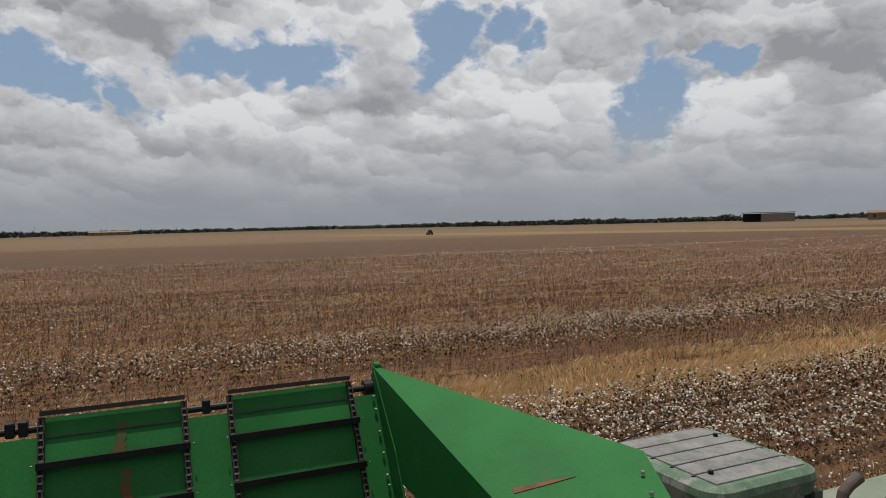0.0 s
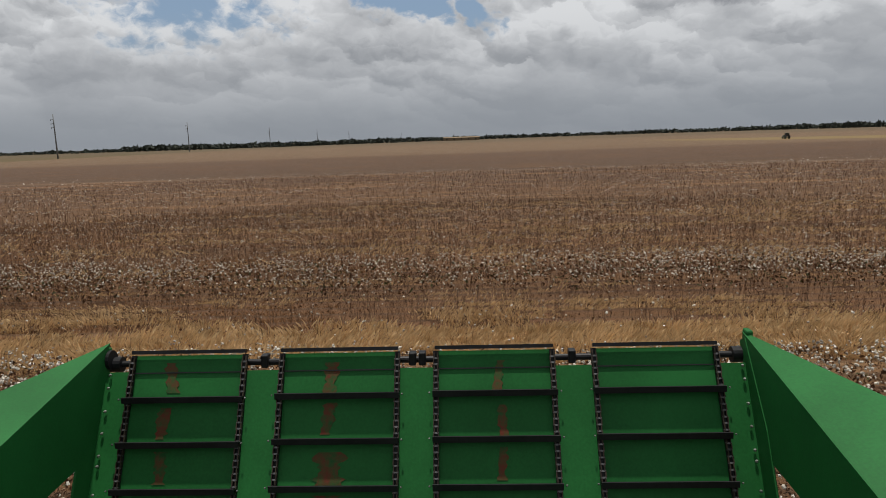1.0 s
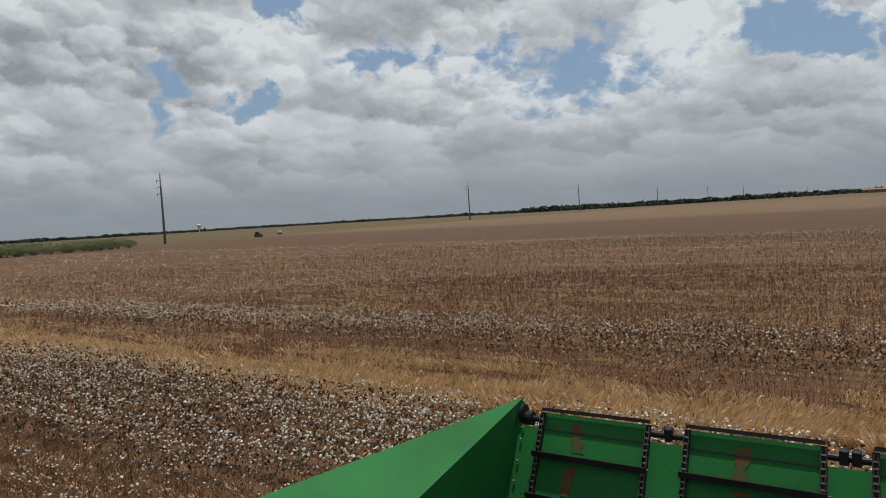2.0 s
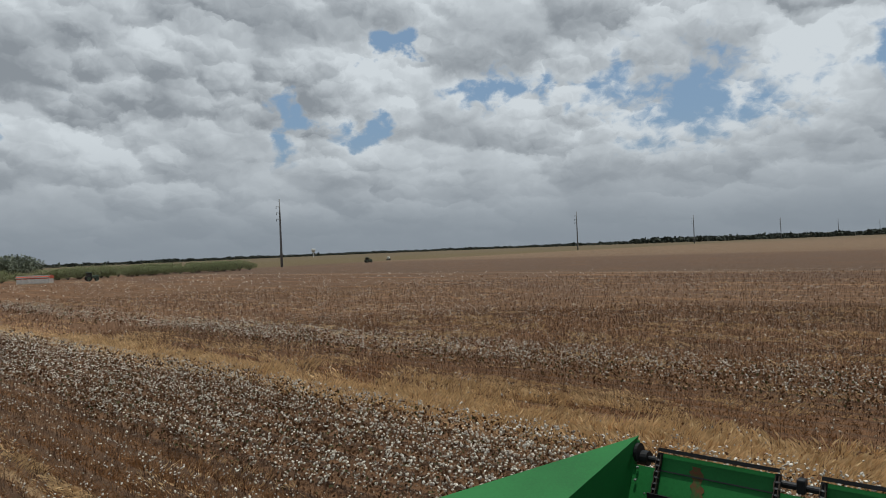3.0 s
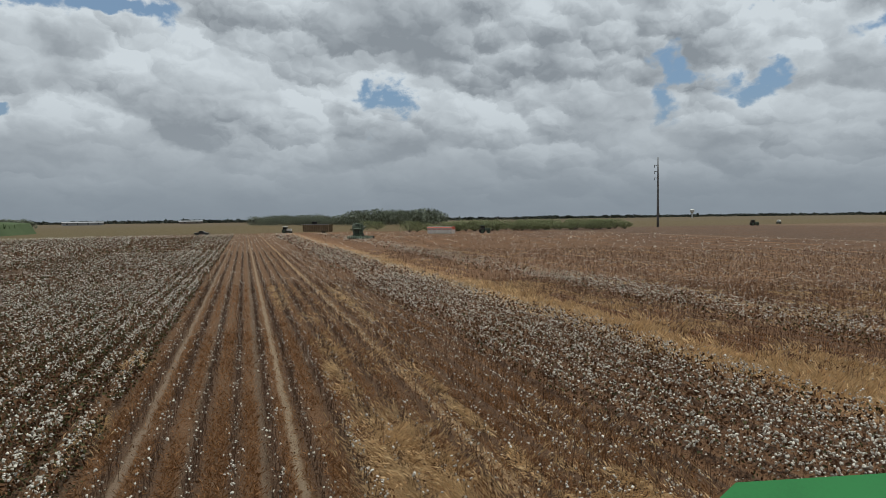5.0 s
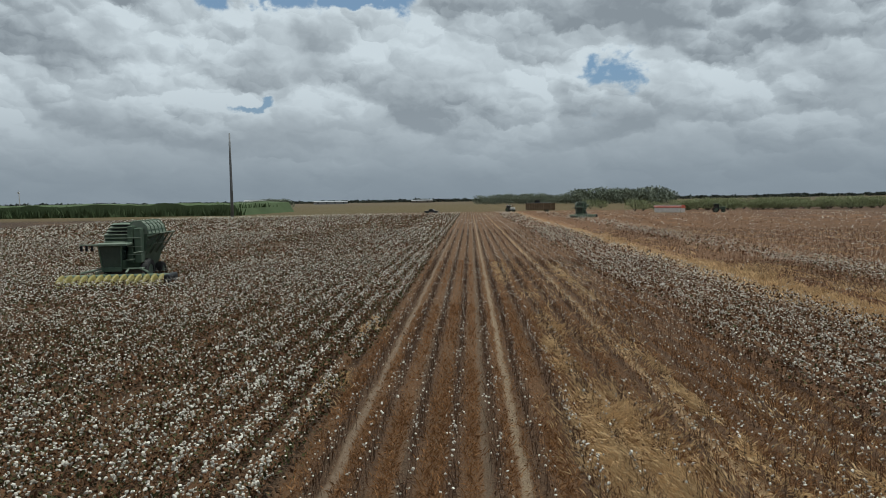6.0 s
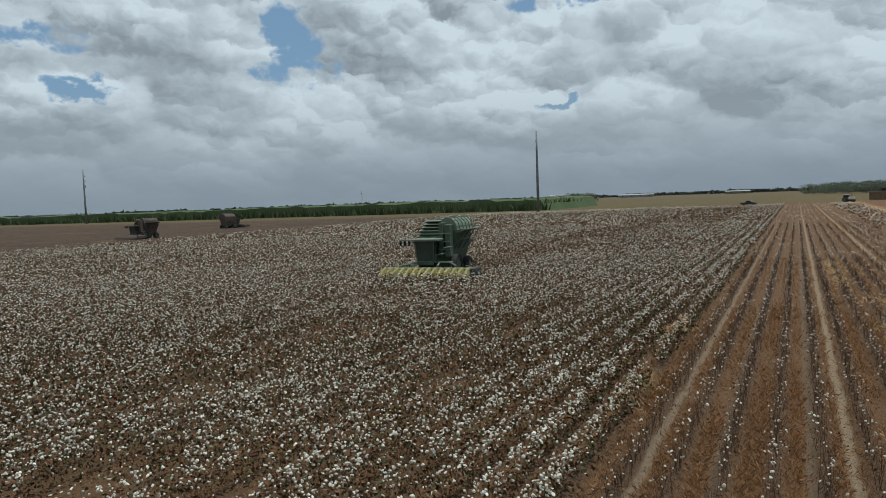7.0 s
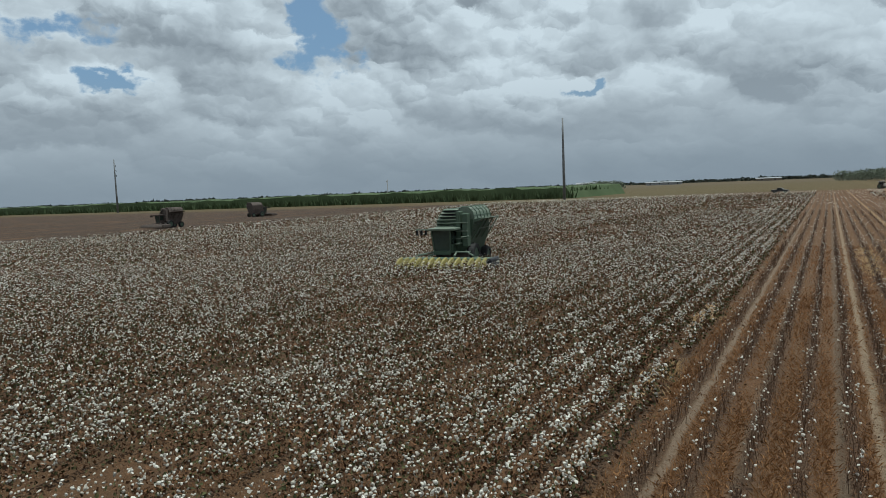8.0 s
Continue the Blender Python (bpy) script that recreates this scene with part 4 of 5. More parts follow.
    for bx, by in ((x1 - 0.35, y0 + 0.2), (x0 + 0.25, y1 - 0.22)):
        part("roof_stud", tube(((bx, by, z1 - 0.01), (bx, by, z1 + 0.02)), 0.02, 8), "black_steel", cab)
    n = 5
    for i in range(n):           # raised roof pans with dark seams between
        a = x0 + 0.08 + (x1 - x0 - 0.16) * i / n
        b = x0 + 0.08 + (x1 - x0 - 0.16) * (i + 1) / n
        part("roof_pan", box(a + 0.010, b - 0.010, y0 + 0.12, y1 - 0.11, z1 - 0.03, z1 - 0.006, 0.006), "roof_dust", cab, "grey dust on the cab roof")
        part("seam", box(b - 0.009, b + 0.009, y0 + 0.08, y1 - 0.08, z1 - 0.03, z1 - 0.012), "black_steel", cab)
    part("notice", box(x1 - 0.62, x1 - 0.44, y1 - 0.03, y1 - 0.02, z1 - 0.42, z1 - 0.26), "sticker", cab, "faded yellow notice on the rear window")
    part("work_lamp", box(x0 + 0.22, x0 + 0.38, y1 - 0.02, y1 + 0.06, z1 - 0.46, z1 - 0.33, 0.02), "black_steel", cab)
    part("mirror_arm", tube(((x0 + 0.02, y1 - 0.30, z1 - 0.16), (x0 - 0.07, y1 - 0.30, z1 - 0.16), (x0 - 0.09, y1 - 0.30, z1 - 0.6)), 0.03, 8), "galvanised", cab)
    part("aerial", tube(((x1, y1 - 0.1, z1 - 0.05), (x1 + 0.02, y0 + 0.3, z1 + 0.05), (x1 + 0.05, y0 + 0.5, z1 + 0.05)), 0.007, 6), "black_steel", cab)
    # engine hood and exhaust beside the cab
    bm = box(2.5, 3.98, -6.9, -5.38, 1.3, 3.0, 0.14)
    hood = part("engine_hood", bm, "pale_green", mach, "pale faded green engine hood")
    part("cap", box(3.3, 3.5, -5.85, -5.7, 2.99, 3.03, 0.01), "black_steel", hood)
    part("exhaust", tube(((3.27, -4.92, 2.2), (3.27, -4.92, 3.24), (3.27, -4.94, 3.30), (3.26, -4.99, 3.35), (3.25, -5.08, 3.40)), 0.042, 14, radii=[0.042, 0.042, 0.042, 0.042, 0.047]), "dust_brown", hood, "rusty bent exhaust pipe")
    return mach


def wheel(parent, x, y, r, w):
    bm = bmesh.new()
    rings = ((-0.5, 0.60), (-0.5, 0.92), (-0.36, 1.0), (0.36, 1.0), (0.5, 0.92), (0.5, 0.60))
    n = 28
    loops = [[bm.verts.new((u * w, math.cos(2 * math.pi * j / n) * q * r, math.sin(2 * math.pi * j / n) * q * r)) for j in range(n)] for u, q in rings]
    for a, b in zip(loops, loops[1:]):
        for j in range(n):
            bm.faces.new((a[j], a[(j + 1) % n], b[(j + 1) % n], b[j]))
    for j in range(0, n, 2):     # lugs
        t = 2 * math.pi * j / n
        bmesh.ops.create_cube(bm, size=1, matrix=Matrix.Rotation(t, 4, "X") @ Matrix.Translation((0.2 * w * (-1) ** (j // 2), r, 0)) @ Matrix.Rotation(0.5 * (-1) ** (j // 2), 4, "Y") @ Matrix.Diagonal((w * 0.5, 0.06, 0.06, 1)))
    tyre = part("tyre", bm, "rubber", parent, at=Matrix.Translation((x, y, r)))
    bm = bmesh.new()
    bmesh.ops.create_cone(bm, cap_ends=True, segments=20, radius1=r * 0.6, radius2=r * 0.6, depth=w * 0.8, matrix=Matrix.Rotation(math.pi / 2, 4, "Y"))
    part("rim", bm, "dark_green", tyre)


make_near_picker()


# ---- pickers at work; they face -Y ----
def make_picker(paint="dark_green", pale="pale_green", nose="yellow"):
    mach = empty("cotton_picker", pose(0, 0, 0), "dark green cotton picker with yellow snouts working in the rows", "cotton picker", "cotton pickers at work")
    wide = 6.9
    n = 14
    for i in range(n):           # snouts: pointed dividers in front of the row units
        x = -wide / 2 + wide * (i + 0.5) / n
        bm = bmesh.new()
        prof = ((-1.05, 0.05, 0.42, 0.22), (-0.72, 0.12, 0.72, 0.24), (-0.35, 0.165, 0.90, 0.26), (0.05, 0.17, 0.97, 0.3))
        rings = []
        for y, hw, ht, zb in prof:
            rings.append([bm.verts.new((x + a * hw, y, zb + b * (ht - zb))) for a, b in ((-1, 0), (-1, 0.6), (-0.55, 0.95), (0, 1.0), (0.55, 0.95), (1, 0.6), (1, 0))])
        for a, b in zip(rings, rings[1:]):
            for j in range(6):
                bm.faces.new((a[j], a[j + 1], b[j + 1], b[j]))
            bm.faces.new((a[6], a[0], b[0], b[6]))
        bm.faces.new(rings[0])
        bm.faces.new(rings[-1][::-1])
        part("snout", bm, nose, mach, smooth=False)
    for i in range(8):
        x = -wide / 2 + wide * (i + 0.5) / 8
        part("row_unit", box(x - 0.38, x + 0.38, 0.06, 1.3, 0.15, 0.86, 0.06), paint, mach)
    part("end_shield", box(wide / 2, wide / 2 + 0.4, -0.7, 1.2, 0.2, 0.95, 0.15), "black_steel" if paint == "dark_green" else paint, mach)
    part("tool_bar", box(-wide / 2, wide / 2, 1.3, 1.5, 0.55, 0.8, 0.02), paint, mach)
    for x, e in ((-2.6, -1.5), (-1.6, -1.1), (0.4, 0.2), (1.9, 0.9)):
        part("lift_arm", tube(((x, 1.2, 0.95), (e, 2.3, 1.15)), 0.07, 8), pale, mach)
    # tapered hull under the basket, dark and open at the front
    bm = box(-1.55, 1.05, 2.5, 6.7, 0.75, 2.3, 0.0)
    for v in bm.verts:
        if v.co.z < 1.0:
            v.co.x = v.co.x * 0.72 - 0.1
            v.co.y += 0.35 if v.co.y < 4 else -0.3
    part("body", bm, paint, mach)
    part("front_axle", box(-1.6, 1.3, 3.0, 3.3, 0.7, 0.95, 0.03), "black_steel", mach)
    # cab, wider at the roof, ahead of the basket
    bm = box(-1.45, 0.05, 1.5, 2.9, 1.05, 2.72, 0.0)
    for v in bm.verts:
        if v.co.z < 2.0:
            v.co.x = -0.7 + (v.co.x + 0.7) * 0.84
            v.co.y += 0.22 if v.co.y < 2 else 0
    cab = part("cab", bm, "cab_glass", mach, "cab glass coloured with a grey green reflection")
    for x in (-1.44, 0.04):
        part("post", tube(((-0.7 + (x + 0.7) * 0.84, 1.70, 1.05), (x, 1.48, 2.72)), 0.055, 6), paint, cab)
        part("post", tube(((-0.7 + (x + 0.7) * 0.84, 2.9, 1.05), (x, 2.9, 2.72)), 0.055, 6), paint, cab)
    part("door_panel", sheet(((-0.02, 1.75, 1.12), (0.0, 2.85, 1.12), (0.05, 2.85, 1.75), (0.04, 1.66, 1.75)), 0.02), paint, cab)
    part("sill", box(-1.35, -0.05, 1.60, 1.72, 0.98, 1.28, 0.02), paint, cab)
    part("roof", box(-1.62, 0.5, 1.2, 3.0, 2.74, 2.92, 0.05), pale, cab)
    bar = part("light_bar", box(-2.6, -1.55, 1.32, 1.42, 2.80, 2.89, 0.01), pale, cab)
    for x in (-2.5, -2.15, -1.8):
        part("lamp", box(x - 0.075, x + 0.075, 1.27, 1.42, 2.42, 2.80, 0.03), "black_steel", bar)
    # platform and pipes between cab and ducts
    part("platform", box(-0.1, 1.2, 1.9, 2.6, 1.10, 1.17, 0.01), pale, mach)
    for x, z in ((0.05, 1.7), (0.6, 2.2)):
        part("pipe", tube(((x, 2.2, z), (x + 0.6, 2.2, z + 0.08)), 0.05, 6), pale, mach)
    part("skirt", box(-1.0, 1.1, 2.2, 2.5, 0.35, 1.15, 0.02), "dust_brown", mach)
    # basket: hopper walls that flare to the top, a louvred head, a ribbed roof of flat facets
    bm = box(-1.55, 1.1, 3.0, 6.7, 2.25, 3.45, 0.0)
    for v in bm.verts:
        if v.co.z > 3:
            v.co.x += 0.15 if v.co.x > 0 else -0.1
    bas = part("basket", bm, paint, mach)
    prof = ((0.14, 3.5), (0.14, 4.1), (0.42, 4.36), (0.85, 4.34), (1.2, 3.98), (1.32, 3.46))
    bm = bmesh.new()
    f = [bm.verts.new((x, 3.0, z)) for x, z in prof]
    g = [bm.verts.new((x, 6.75, z)) for x, z in prof]
    for j in range(5):
        bm.faces.new((f[j], f[j + 1], g[j + 1], g[j]))
    bm.faces.new(f)
    bm.faces.new(g[::-1])
    bm.faces.new((f[0], g[0], g[-1], f[-1]))
    lid = part("basket_roof", bm, pale, bas, "ribbed basket roof in pale green")
    for y in (3.05, 3.8, 4.55, 5.3, 6.05, 6.7):
        part("roof_rib", tube([(x + 0.015, y, z + 0.02) for x, z in prof[1:]], 0.045, 6), paint, lid)
    for x, z in ((1.03, 4.17), (1.27, 3.74)):
        part("roof_seam", tube(((x, 3.0, z), (x, 6.75, z)), 0.035, 6), paint, lid)
    left = ((-1.65, 3.45), (-1.55, 3.75), (-1.1, 4.25), (0.14, 4.3), (0.14, 3.45))
    bm = bmesh.new()
    f = [bm.verts.new((x, 3.25, z)) for x, z in left]
    g = [bm.verts.new((x, 6.75, z)) for x, z in left]
    for j in range(5):
        q = (j + 1) % 5
        bm.faces.new((f[j], f[q], g[q], g[j]))
    bm.faces.new(f)
    bm.faces.new(g[::-1])
    part("basket_roof", bm, paint, bas)
    for i in range(6):
        z = 2.98 + 0.235 * i
        x0 = -1.60 + (0.0 if i < 3 else 0.17 * (i - 2))
        part("louvre", sheet(((x0, 2.72 + 0.05 * i, z), (0.10, 2.72 + 0.05 * i, z), (0.10, 3.22, z + 0.10), (x0, 3.22, z + 0.10)), 0.05), pale, bas)
        # black box stands in for the shade between two louvres
        part("louvre_shade", box(x0 + 0.03, 0.07, 3.05, 3.2, z - 0.12, z + 0.02), "black_steel", bas)
    part("duct", box(0.14, 0.50, 2.35, 3.1, 1.5, 4.05, 0.06), paint, mach)
    part("duct", box(0.60, 1.05, 2.35, 3.0, 1.5, 3.9, 0.06), paint, mach)
    for z in (2.05, 2.6, 3.2):
        part("duct_band", box(0.12, 1.07, 2.30, 2.36, z, z + 0.07, 0.01), pale, mach)
    for z in (2.6, 3.0):
        part("side_rib", box(1.24, 1.30, 3.1, 6.6, z, z + 0.07), paint, bas)
    # catwalk that flares out beside the basket, on struts
    part("side_rail", sheet(((1.25, 3.2, 3.28), (2.05, 3.3, 3.55), (2.05, 6.6, 3.55), (1.25, 6.6, 3.28)), 0.06), pale, mach)
    for y in (3.4, 4.2, 5.4, 6.5):
        part("lift_strut", tube(((1.0, y, 2.0), (1.98, y + 0.05, 3.5)), 0.05, 6), paint, mach)
    part("lower_rail", tube(((1.5, 3.4, 2.75), (1.5, 6.5, 2.75)), 0.04, 6), pale, mach)
    for x, y, r in ((-1.35, 3.3, 0.85), (1.1, 3.3, 0.85), (-1.2, 6.2, 0.62), (1.0, 6.2, 0.62)):
        wheel(mach, x, y, r, 0.5)
    return mach


picker = make_picker()
picker.matrix_basis = pose(-23.5, 41.5, 0, 0, 0, 6)
picker_far = make_picker("dark_green", "pale_green", "dark_green")
picker_far.matrix_basis = pose(30.3, 187.0, 0, 0, 0, -4)
picker_left = make_picker("dust_brown", "dust_brown", "dust_brown")
picker_left.matrix_basis = pose(-124.0, 97.0, 0)
picker_dusty = copy_thing(picker_left, pose(-150.0, 158.0, 0, 0, 0, 170))
picker_far["label"] = "dark green cotton picker at the far end of the rows"
picker_left["label"] = "dusty dark cotton picker at the edge of the white cotton"
picker_dusty["label"] = "brownish cotton picker veiled in dust near the green cane"


# ---- machines and loads far off ----
def make_tractor(m, label, paint="dark_green"):
    t = empty("tractor", m, label, "tractor")
    part("hood", box(-0.5, 0.5, -2.2, -0.2, 0.9, 1.8, 0.1), paint, t)
    cab = part("cab", box(-0.75, 0.75, -0.2, 1.3, 1.2, 2.6, 0.08), "glass", t)
    part("roof", box(-0.85, 0.85, -0.3, 1.4, 2.6, 2.8, 0.06), paint, cab)
    part("exhaust", tube(((0.35, -1.0, 1.8), (0.35, -1.0, 2.7)), 0.05, 8), "black_steel", t)
    for x in (-0.95, 0.95):
        wheel(t, x, 0.7, 0.9, 0.5)
        wheel(t, x * 0.85, -1.6, 0.55, 0.35)
    return t


make_tractor(pose(234.0, 275.0, 0, 0, 0, 70), "dark tractor working alone on the bare brown field")
make_tractor(pose(337.0, -143.0, 0, 0, 0, 100), "small tractor far out on the brown field")
make_tractor(pose(80.0, 226.0, 0, 0, 0, 80), "dark tractor parked beside the tarped cotton module")
make_tractor(pose(16.5, 287.0, 0, 0, 0, 60), "pale tractor hitched to the module builder", "white_paint")


def make_module_builder():
    t = empty("module_builder", pose(28.5, 282.0, 0, 0, 0, -49), "long brown steel module builder standing by the rows", "farm trailer")
    part("side", box(-7.0, 7.0, -1.3, -1.1, 0.5, 3.4, 0.03), "wood_dark", t)
    part("side", box(-7.0, 7.0, 1.1, 1.3, 0.5, 3.4, 0.03), "wood_dark", t)
    part("end", box(-7.0, -6.85, -1.1, 1.1, 0.5, 3.4), "wood_dark", t)
    for i in range(15):
        part("rib", box(-6.9 + i * 0.98, -6.75 + i * 0.98, -1.42, -1.3, 0.5, 3.5), "wood_dark", t)
    part("top_rail", box(-7.1, 7.1, -1.45, -1.1, 3.4, 3.6, 0.03), "metal_roof", t)
    part("tramper", box(-2.2, -1.2, -1.0, 1.0, 3.4, 4.6, 0.05), "black_steel", t)
    for x in (4.0, 5.2):
        wheel(t, x, -1.2, 0.55, 0.3)


make_module_builder()


def make_module():
    t = empty("cotton_module", pose(67.2, 235.4, 0, 0, 0, -50), "packed cotton module under a bright orange red tarpaulin", "cotton module")
    part("bale", box(-5.2, 5.2, -1.15, 1.15, 0.0, 1.8, 0.12), "lint", t)
    bm = bmesh.new()
    prof = ((-1.2, 1.45), (-1.2, 2.0), (-0.8, 2.45), (0.8, 2.45), (1.2, 2.0), (1.2, 1.45))
    rings = [[bm.verts.new((x, y, z + 0.05 * math.sin(x * 3 + y))) for y, z in prof] for x in [-5.3 + 0.53 * i for i in range(21)]]
    for a, b in zip(rings, rings[1:]):
        for j in range(5):
            bm.faces.new((a[j], a[j + 1], b[j + 1], b[j]))
    bm.faces.new(rings[0])
    bm.faces.new(rings[-1][::-1])
    part("tarp", bm, "tarp", t)
    part("tarp_band", box(-5.32, 5.32, -1.27, -1.2, 1.72, 1.95), "white_paint", t)
    part("tarp_band", box(-5.3, 5.3, -1.0, -0.85, 2.2, 2.5, 0.02), "white_paint", t)


make_module()


def make_pickup(m, label, paint):
    t = empty("pickup_truck", m, label, "pickup truck")
    bm = bmesh.new()
    prof = ((-2.7, 0.45), (-2.7, 1.0), (-1.2, 1.12), (-0.6, 1.75), (0.7, 1.75), (0.95, 1.1), (2.7, 1.1), (2.7, 0.45))
    a = [bm.verts.new((-0.95, y, z)) for y, z in prof]
    b = [bm.verts.new((0.95, y, z)) for y, z in prof]
    bm.faces.new(a)
    bm.faces.new(b[::-1])
    for j in range(len(prof)):
        q = (j + 1) % len(prof)
        bm.faces.new((a[j], a[q], b[q], b[j]))
    body = part("body", bm, paint, t)
    for s in (-1, 1):
        part("side_window", box(s * 0.955 - 0.01, s * 0.955 + 0.01, -0.6, 0.7, 1.2, 1.62), "glass", body)
        for y in (-1.8, 1.7):
            wheel(t, s * 0.82, y, 0.38, 0.24)
    return t


make_pickup(pose(-15.5, 275.0, 0, 0, 0, 80), "dark pickup truck parked across the far row ends", "car_paint")


def make_tank():
    t = empty("tank_trailer", pose(281.0, 311.0, 0, 0, 0, 40), "white tank trailer standing on the far brown field", "trailer")
    part("tank", tube(((-2.2, 0, 1.4), (-2.0, 0, 1.4), (2.0, 0, 1.4), (2.2, 0, 1.4)), 0.8, 16, radii=[0.5, 0.8, 0.8, 0.5]), "white_paint", t)
    part("frame", box(-2.6, 2.6, -0.6, 0.6, 0.45, 0.7), "black_steel", t)
    for x in (-1.2, 1.2):
        wheel(t, x, -0.7, 0.45, 0.25)
        wheel(t, x, 0.7, 0.45, 0.25)


make_tank()


# ---- power line ----
def make_pole():
    p = empty("utility_pole", pose(0, 0, 0), "tall grey steel power pole with side arms in the fields", "utility pole", "power line poles")
    part("shaft", tube(((0, 0, 0), (0, 0, 12), (0, 0, 24), (0, 0, 32.5)), 0.5, 12, radii=[0.62, 0.52, 0.40, 0.28]), "galvanised", p, smooth=True)
    for z, s in ((28.7, 1), (25.8, 1), (22.8, 1)):
        arm = part("arm", tube(((0, 0, z), (-0.9, 1.7 * s, z + 0.35)), 0.12, 8, radii=[0.18, 0.10]), "galvanised", p)
        part("insulator", tube(((-0.85, 1.6 * s, z + 0.3), (-0.85, 1.6 * s, z - 0.9)), 0.13, 8), "black_steel", arm)
    return p


pole = make_pole()
pole.matrix_basis = pose(186.5, 282.5, 0)
for x, y in ((499, 315), (763, 328), (1089, 336), (1417, 338), (1770, 340), (2600, 300), (-93, 266), (-379, 270)):
    copy_thing(pole, pose(x, y, 0))


# ---- brush, woods, cane and buildings in the distance ----
def make_bush(rng, r, h):
    b = empty("bush", pose(0, 0, 0), "pale green thorn bush at the field edge", "bush", "bushes along the field edge")
    tr = bmesh.new()
    for i in range(4):
        a = i * 1.6
        tube(((0.1 * math.cos(a), 0.1 * math.sin(a), 0), (r * 0.25 * math.cos(a), r * 0.25 * math.sin(a), h * 0.4), (r * 0.5 * math.cos(a), r * 0.5 * math.sin(a), h * 0.75)), 0.1, 6, tr, [0.12, 0.08, 0.03])
    part("trunk", tr, "bark", b)
    n = 2200
    u = rng.normal(0, 1, (n, 3))
    u /= np.linalg.norm(u, axis=1)[:, None]
    rad = rng.uniform(0.35, 1.0, n) ** 0.5 * (0.75 + 0.35 * np.sin(u[:, 0] * 4 + rng.random() * 6) * np.cos(u[:, 1] * 5))
    pts = u * rad[:, None] * np.array((r, r, h * 0.55)) + np.array((0, 0, h * 0.55))
    pts[:, 2] = np.maximum(pts[:, 2], 0.15)
    v, t = strew(*CARD, pts, rng.uniform(0.5, 1.1, (n, 1)) * 0.32, rng, 1.0, 0.3)
    ob = big_mesh("crown", v, t, "brush", kind="")
    ob.parent = b
    return b


def make_brush():
    rng = np.random.default_rng(8)
    kinds = [make_bush(rng, r, h) for r, h in ((4.6, 4.2), (4.0, 3.5), (5.4, 4.7))]
    spots = [(80 + 72 * i / 43 + rng.uniform(-2, 2), 264 - 8 * i / 43 + rng.uniform(-6, 8)) for i in range(44)]
    spots += [(62, 262), (66, 266), (70, 262), (57, 330), (63, 335)]
    for i, (x, y) in enumerate(spots):
        turn = pose(x, y, 0, 0, 0, rng.uniform(0, 360))
        if i < 3:
            kinds[i].matrix_basis = turn
        else:
            copy_thing(kinds[i % 3], turn)


make_brush()


def leaf_belt(name, spots, size, mat, label, category, seed, tall, per):
    """A belt of crowns along places: clumps of leaves over each."""
    rng = np.random.default_rng(seed)
    pieces = []
    for x, y, h in spots:
        n = per
        u = rng.normal(0, 1, (n, 3))
        u /= np.linalg.norm(u, axis=1)[:, None]
        pts = u * rng.uniform(0.5, 1.0, (n, 1)) * np.array((h * 0.9, h * 0.9, h * 0.5)) + np.array((x, y, h * 0.52))
        pts[:, 2] = np.maximum(pts[:, 2], 0.2)
        pieces.append(strew(*CARD, pts, rng.uniform(0.6, 1.2, (n, 1)) * size * h / tall, rng, 1.0, 0.3))
    return big_mesh(name, *joined(pieces), mat, label, category)


def bearing(az, d):
    return -math.sin(radians(az)) * d, math.cos(radians(az)) * d


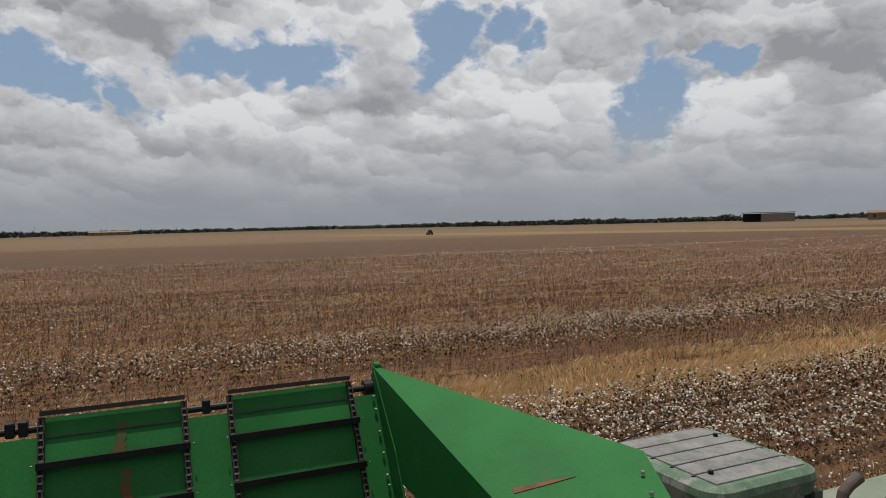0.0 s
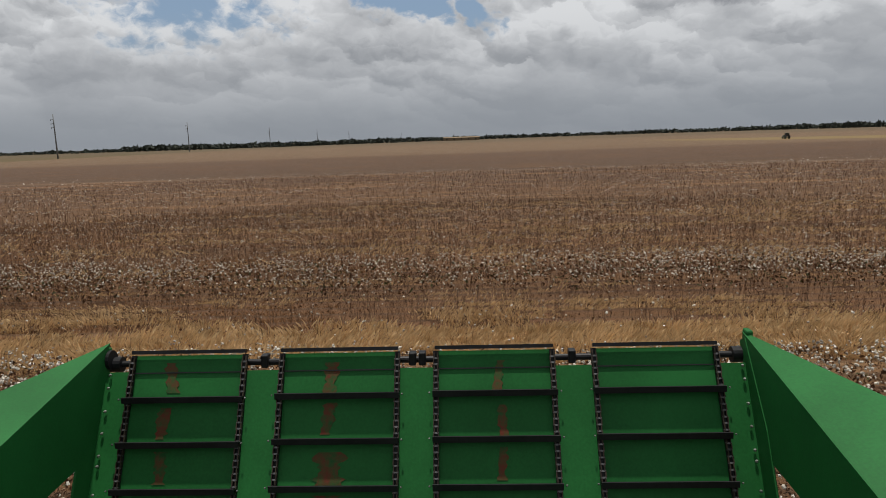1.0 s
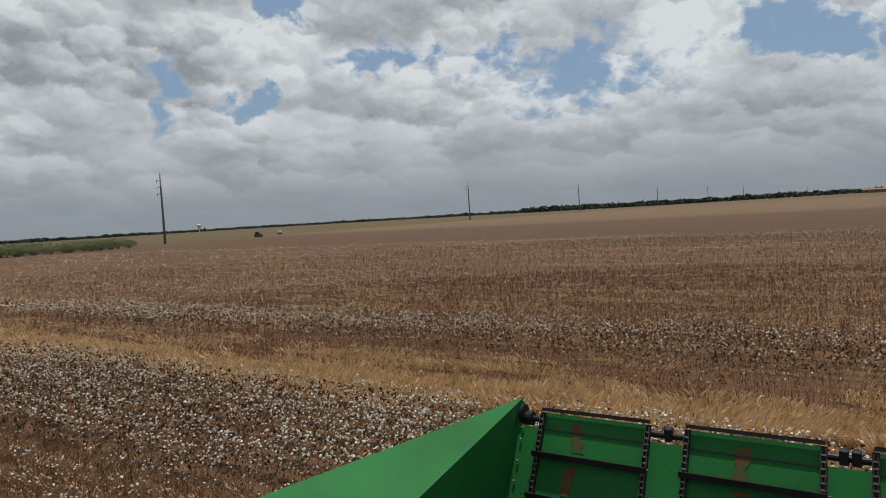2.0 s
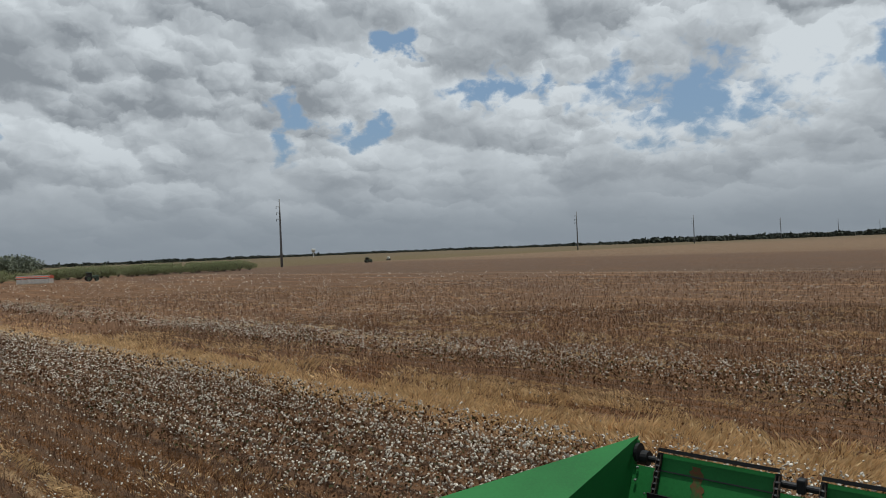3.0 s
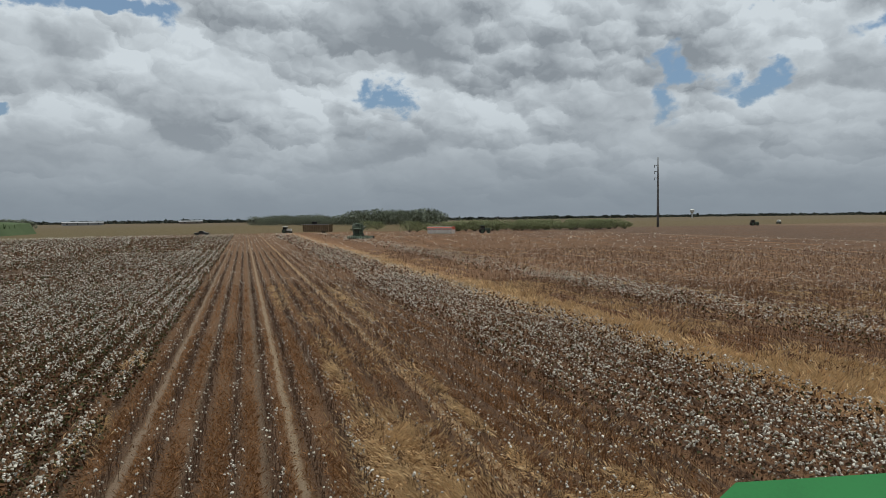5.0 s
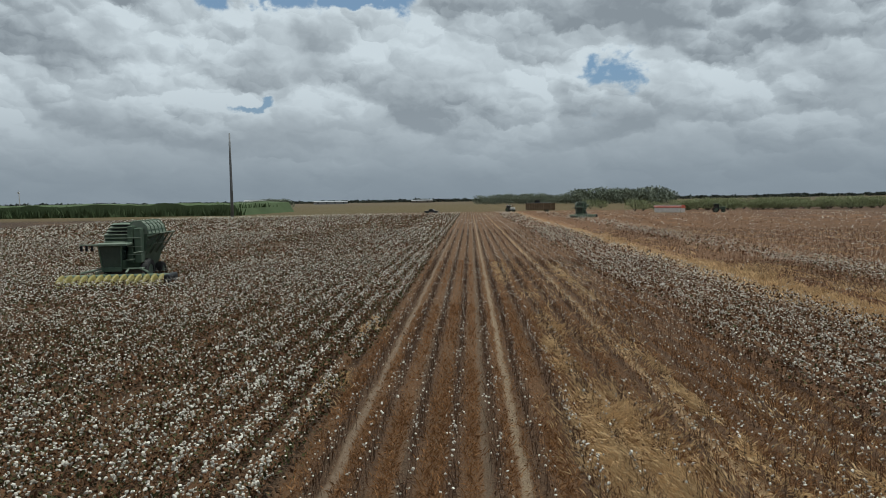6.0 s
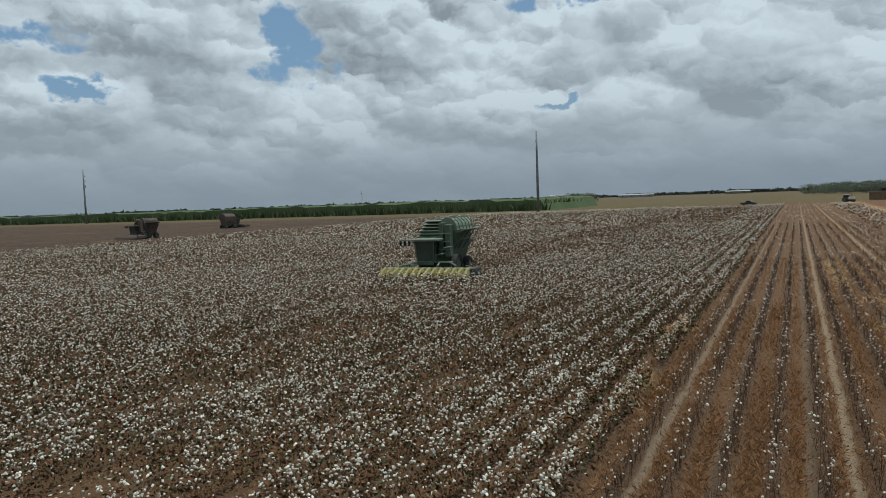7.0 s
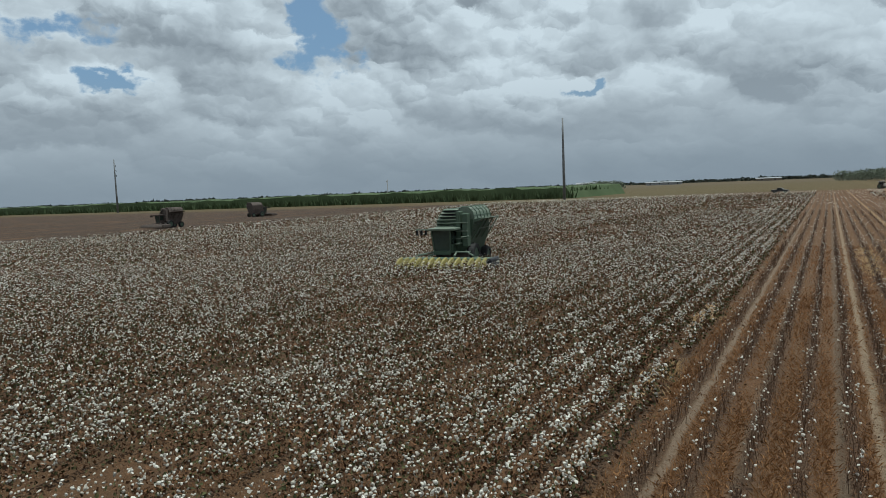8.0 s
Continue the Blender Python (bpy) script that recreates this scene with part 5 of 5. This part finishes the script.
def make_distance():
    rng = np.random.default_rng(17)
    # low woods all round the horizon
    spots = []
    az = -165.0
    while az < 80.0:
        d = 1500 + 250 * math.sin(az * 0.11) + rng.uniform(-60, 60)
        low = 5.2 if -62 < az < -14 else (6.4 if az > -14 else 7.4)
        h = low * (0.7 + 0.5 * soft_noise(np.array([az * 1.0]), np.array([3.0]), 3.5, 31)[0] + rng.uniform(-0.12, 0.3))
        spots.append((*bearing(az, d), h))
        az += 0.20
    leaf_belt("far_woods", spots, 6.0, "horizon_leaf", "low dark line of woods along the horizon", "woods", 18, 8.0, 34)
    spots = []
    for i in range(46):
        a = -1.0 - 14.6 * i / 45
        h = (9.4 if i < 24 else 12.4) * (rng.uniform(0.62, 1.05) if i % 2 else rng.uniform(0.88, 1.08))
        spots.append((*bearing(a + rng.uniform(-0.2, 0.2), 640 - 120 * i / 45 + rng.uniform(-15, 15)), h))
    for i in range(12):
        spots.append((*bearing(15.2 + 3.2 * i / 11, 480 + rng.uniform(-8, 8)), rng.uniform(5.5, 8.0)))
    leaf_belt("near_woods", spots, 1.2, "far_leaf", "dark green clump of trees past the row ends", "woods", 19, 10.0, 620)
    # cane: an uneven canopy over a wide block, with leaves along its near edge
    xs, ys = np.linspace(-900, -98, 260), np.concatenate(((291.0, 291.5, 293, 296), np.linspace(300, 380, 12)))
    gx, gy = np.meshgrid(xs, ys, indexing="ij")
    gz = 3.0 + 1.8 * soft_noise(gx, gy, 6.0, 61) + 2.0 * soft_noise(gx, gy, 22.0, 64) + 0.5 * soft_noise(gx, gy, 60.0, 62)
    gz[:, 0] = 0.0
    gz[0, :] = gz[-1, :] = 0.0
    gy = gy + (gx + 100) * -0.02 + 2.0 * soft_noise(gx, gy * 0, 9.0, 63)
    ca, cb = np.meshgrid(np.arange(len(xs) - 1), np.arange(len(ys) - 1), indexing="ij")
    q = (ca * len(ys) + cb).ravel()
    tri = np.concatenate((np.stack((q, q + len(ys), q + len(ys) + 1), -1), np.stack((q, q + len(ys) + 1, q + 1), -1)))
    n = 16000
    x = rng.uniform(-900, -98, n)
    deep = 60 * rng.random(n) ** 2
    y = 291 + (x + 100) * -0.02 + deep
    s = np.stack((np.full(n, 0.9), rng.uniform(0.6, 1.4, n), rng.uniform(3.2, 5.4, n)), -1)
    s[:, 2] *= np.where(deep > 4, 0.5, 1.0)
    leaves = strew(*BLADE, np.stack((x, y, np.where(deep > 4, 3.2, 0.0)), -1), s, rng, 0.3)
    big_mesh("cane_field", *joined([(np.stack((gx, gy, gz), -1).reshape(-1, 3), tri), leaves]), "cane", "tall green cane standing beyond the cotton", "cane")
    # open shed and house, and long low buildings
    def building(name, az, d, w, depth, h, wall, label, open_front=False, roof="metal_roof"):
        x, y = bearing(az, d)
        b = empty(name, pose(x, y, 0, 0, 0, az), label, "building")
        if open_front:
            part("wall", box(-w / 2 + w * 0.35, w / 2, 0, depth, 0, h * 0.86), wall, b)
            # back wall coloured black to imitate the shade inside the opening
            part("back_wall_shade", box(-w / 2, -w / 2 + w * 0.35, depth - 0.3, depth, 0, h * 0.86), "black_steel", b)
            for i in range(5):
                xx = -w / 2 + 0.4 + i * w * 0.0875
                part("post", box(xx - 0.25, xx + 0.25, -0.3, 0.3, 0, h * 0.9), "black_steel", b)
            part("roof", box(-w / 2 - 1, w / 2 + 1, -1.5, depth + 1, h * 0.92, h, 0.1), roof, b)
        else:
            part("wall", box(-w / 2, w / 2, 0, depth, 0, h * 0.75), wall, b)
            bm = bmesh.new()
            q = [bm.verts.new((xx, yy, z)) for xx in (-w / 2 - 0.5, w / 2 + 0.5) for yy, z in ((-0.6, h * 0.72), (depth / 2, h), (depth + 0.6, h * 0.72))]
            bm.faces.new((q[0], q[1], q[4], q[3]))
            bm.faces.new((q[1], q[2], q[5], q[4]))
            bm.faces.new(q[:3])
            bm.faces.new(q[3:][::-1])
            bm.faces.new((q[0], q[3], q[5], q[2]))
            part("roof", bm, roof, b)
            for i in range(max(2, int(w / 14))):
                xx = -w / 2 + w * (i + 0.5) / max(2, int(w / 14))
                part("window", box(xx - 1.2, xx + 1.2, -0.12, 0.05, h * 0.25, h * 0.55), "glass", b)
        return b

    building("shed", -139.4, 900, 56, 22, 11.4, "tan_wall", "open-fronted farm shed with a flat roof", True)
    building("house", -146.6, 880, 26, 14, 10.5, "wood_dark", "brown house at the edge of the field", roof="wood_dark")
    building("warehouse", -88.3, 1350, 70, 20, 7.5, "wood_dark", "long low brown building on the horizon", roof="wood_dark")
    building("warehouse", -74.6, 1300, 75, 20, 7.0, "wood_dark", "long dark building among the trees", roof="wood_dark")
    building("warehouse", 16.9, 900, 44, 18, 8.5, "metal_roof", "pale grey warehouse beyond the cane")
    building("warehouse", 11.5, 1250, 60, 18, 6.0, "metal_roof", "white low building in the distance")
    building("warehouse", 4.0, 1300, 40, 18, 5.8, "tan_wall", "white low building in the distance")
    building("farm_building", 46.5, 520, 16, 8, 5.0, "wood_dark", "small brown building in front of the cane", roof="wood_dark")
    # radio mast beyond the cane
    x, y = bearing(33.8, 800)
    t = empty("radio_mast", pose(x, y, 0), "thin pale radio mast beyond the green cane", "mast")
    part("mast", tube(((0, 0, 0), (0, 0, 21)), 0.35, 6, radii=[0.5, 0.3]), "white_paint", t)
    part("dish", tube(((0, -0.4, 18.5), (0, -1.0, 18.5)), 1.0, 10), "white_paint", t)
    # water tower
    x, y = bearing(-36.0, 1150)
    t = empty("water_tower", pose(x, y, 0), "pale water tower on the horizon", "water tower")
    part("stem", tube(((0, 0, 0), (0, 0, 9)), 1.0, 10), "white_paint", t)
    part("tank", tube(((0, 0, 8), (0, 0, 10), (0, 0, 13), (0, 0, 14)), 3, 14, radii=[1.2, 3.4, 3.4, 1.4]), "white_paint", t)


make_distance()


# ---- what moves: the pickers drive down their rows ----
def motions():
    walk(picker, [(0.0, pose(-23.5, 51.0, 0, 0, 0, 6)), (4.0, pose(-23.5, 46.4, 0, 0, 0, 6)), (8.0, pose(-23.5, 41.6, 0, 0, 0, 6))])
    walk(picker_left, [(0.0, pose(-124.0, 105.0, 0)), (8.0, pose(-124.0, 96.5, 0))])


motions()
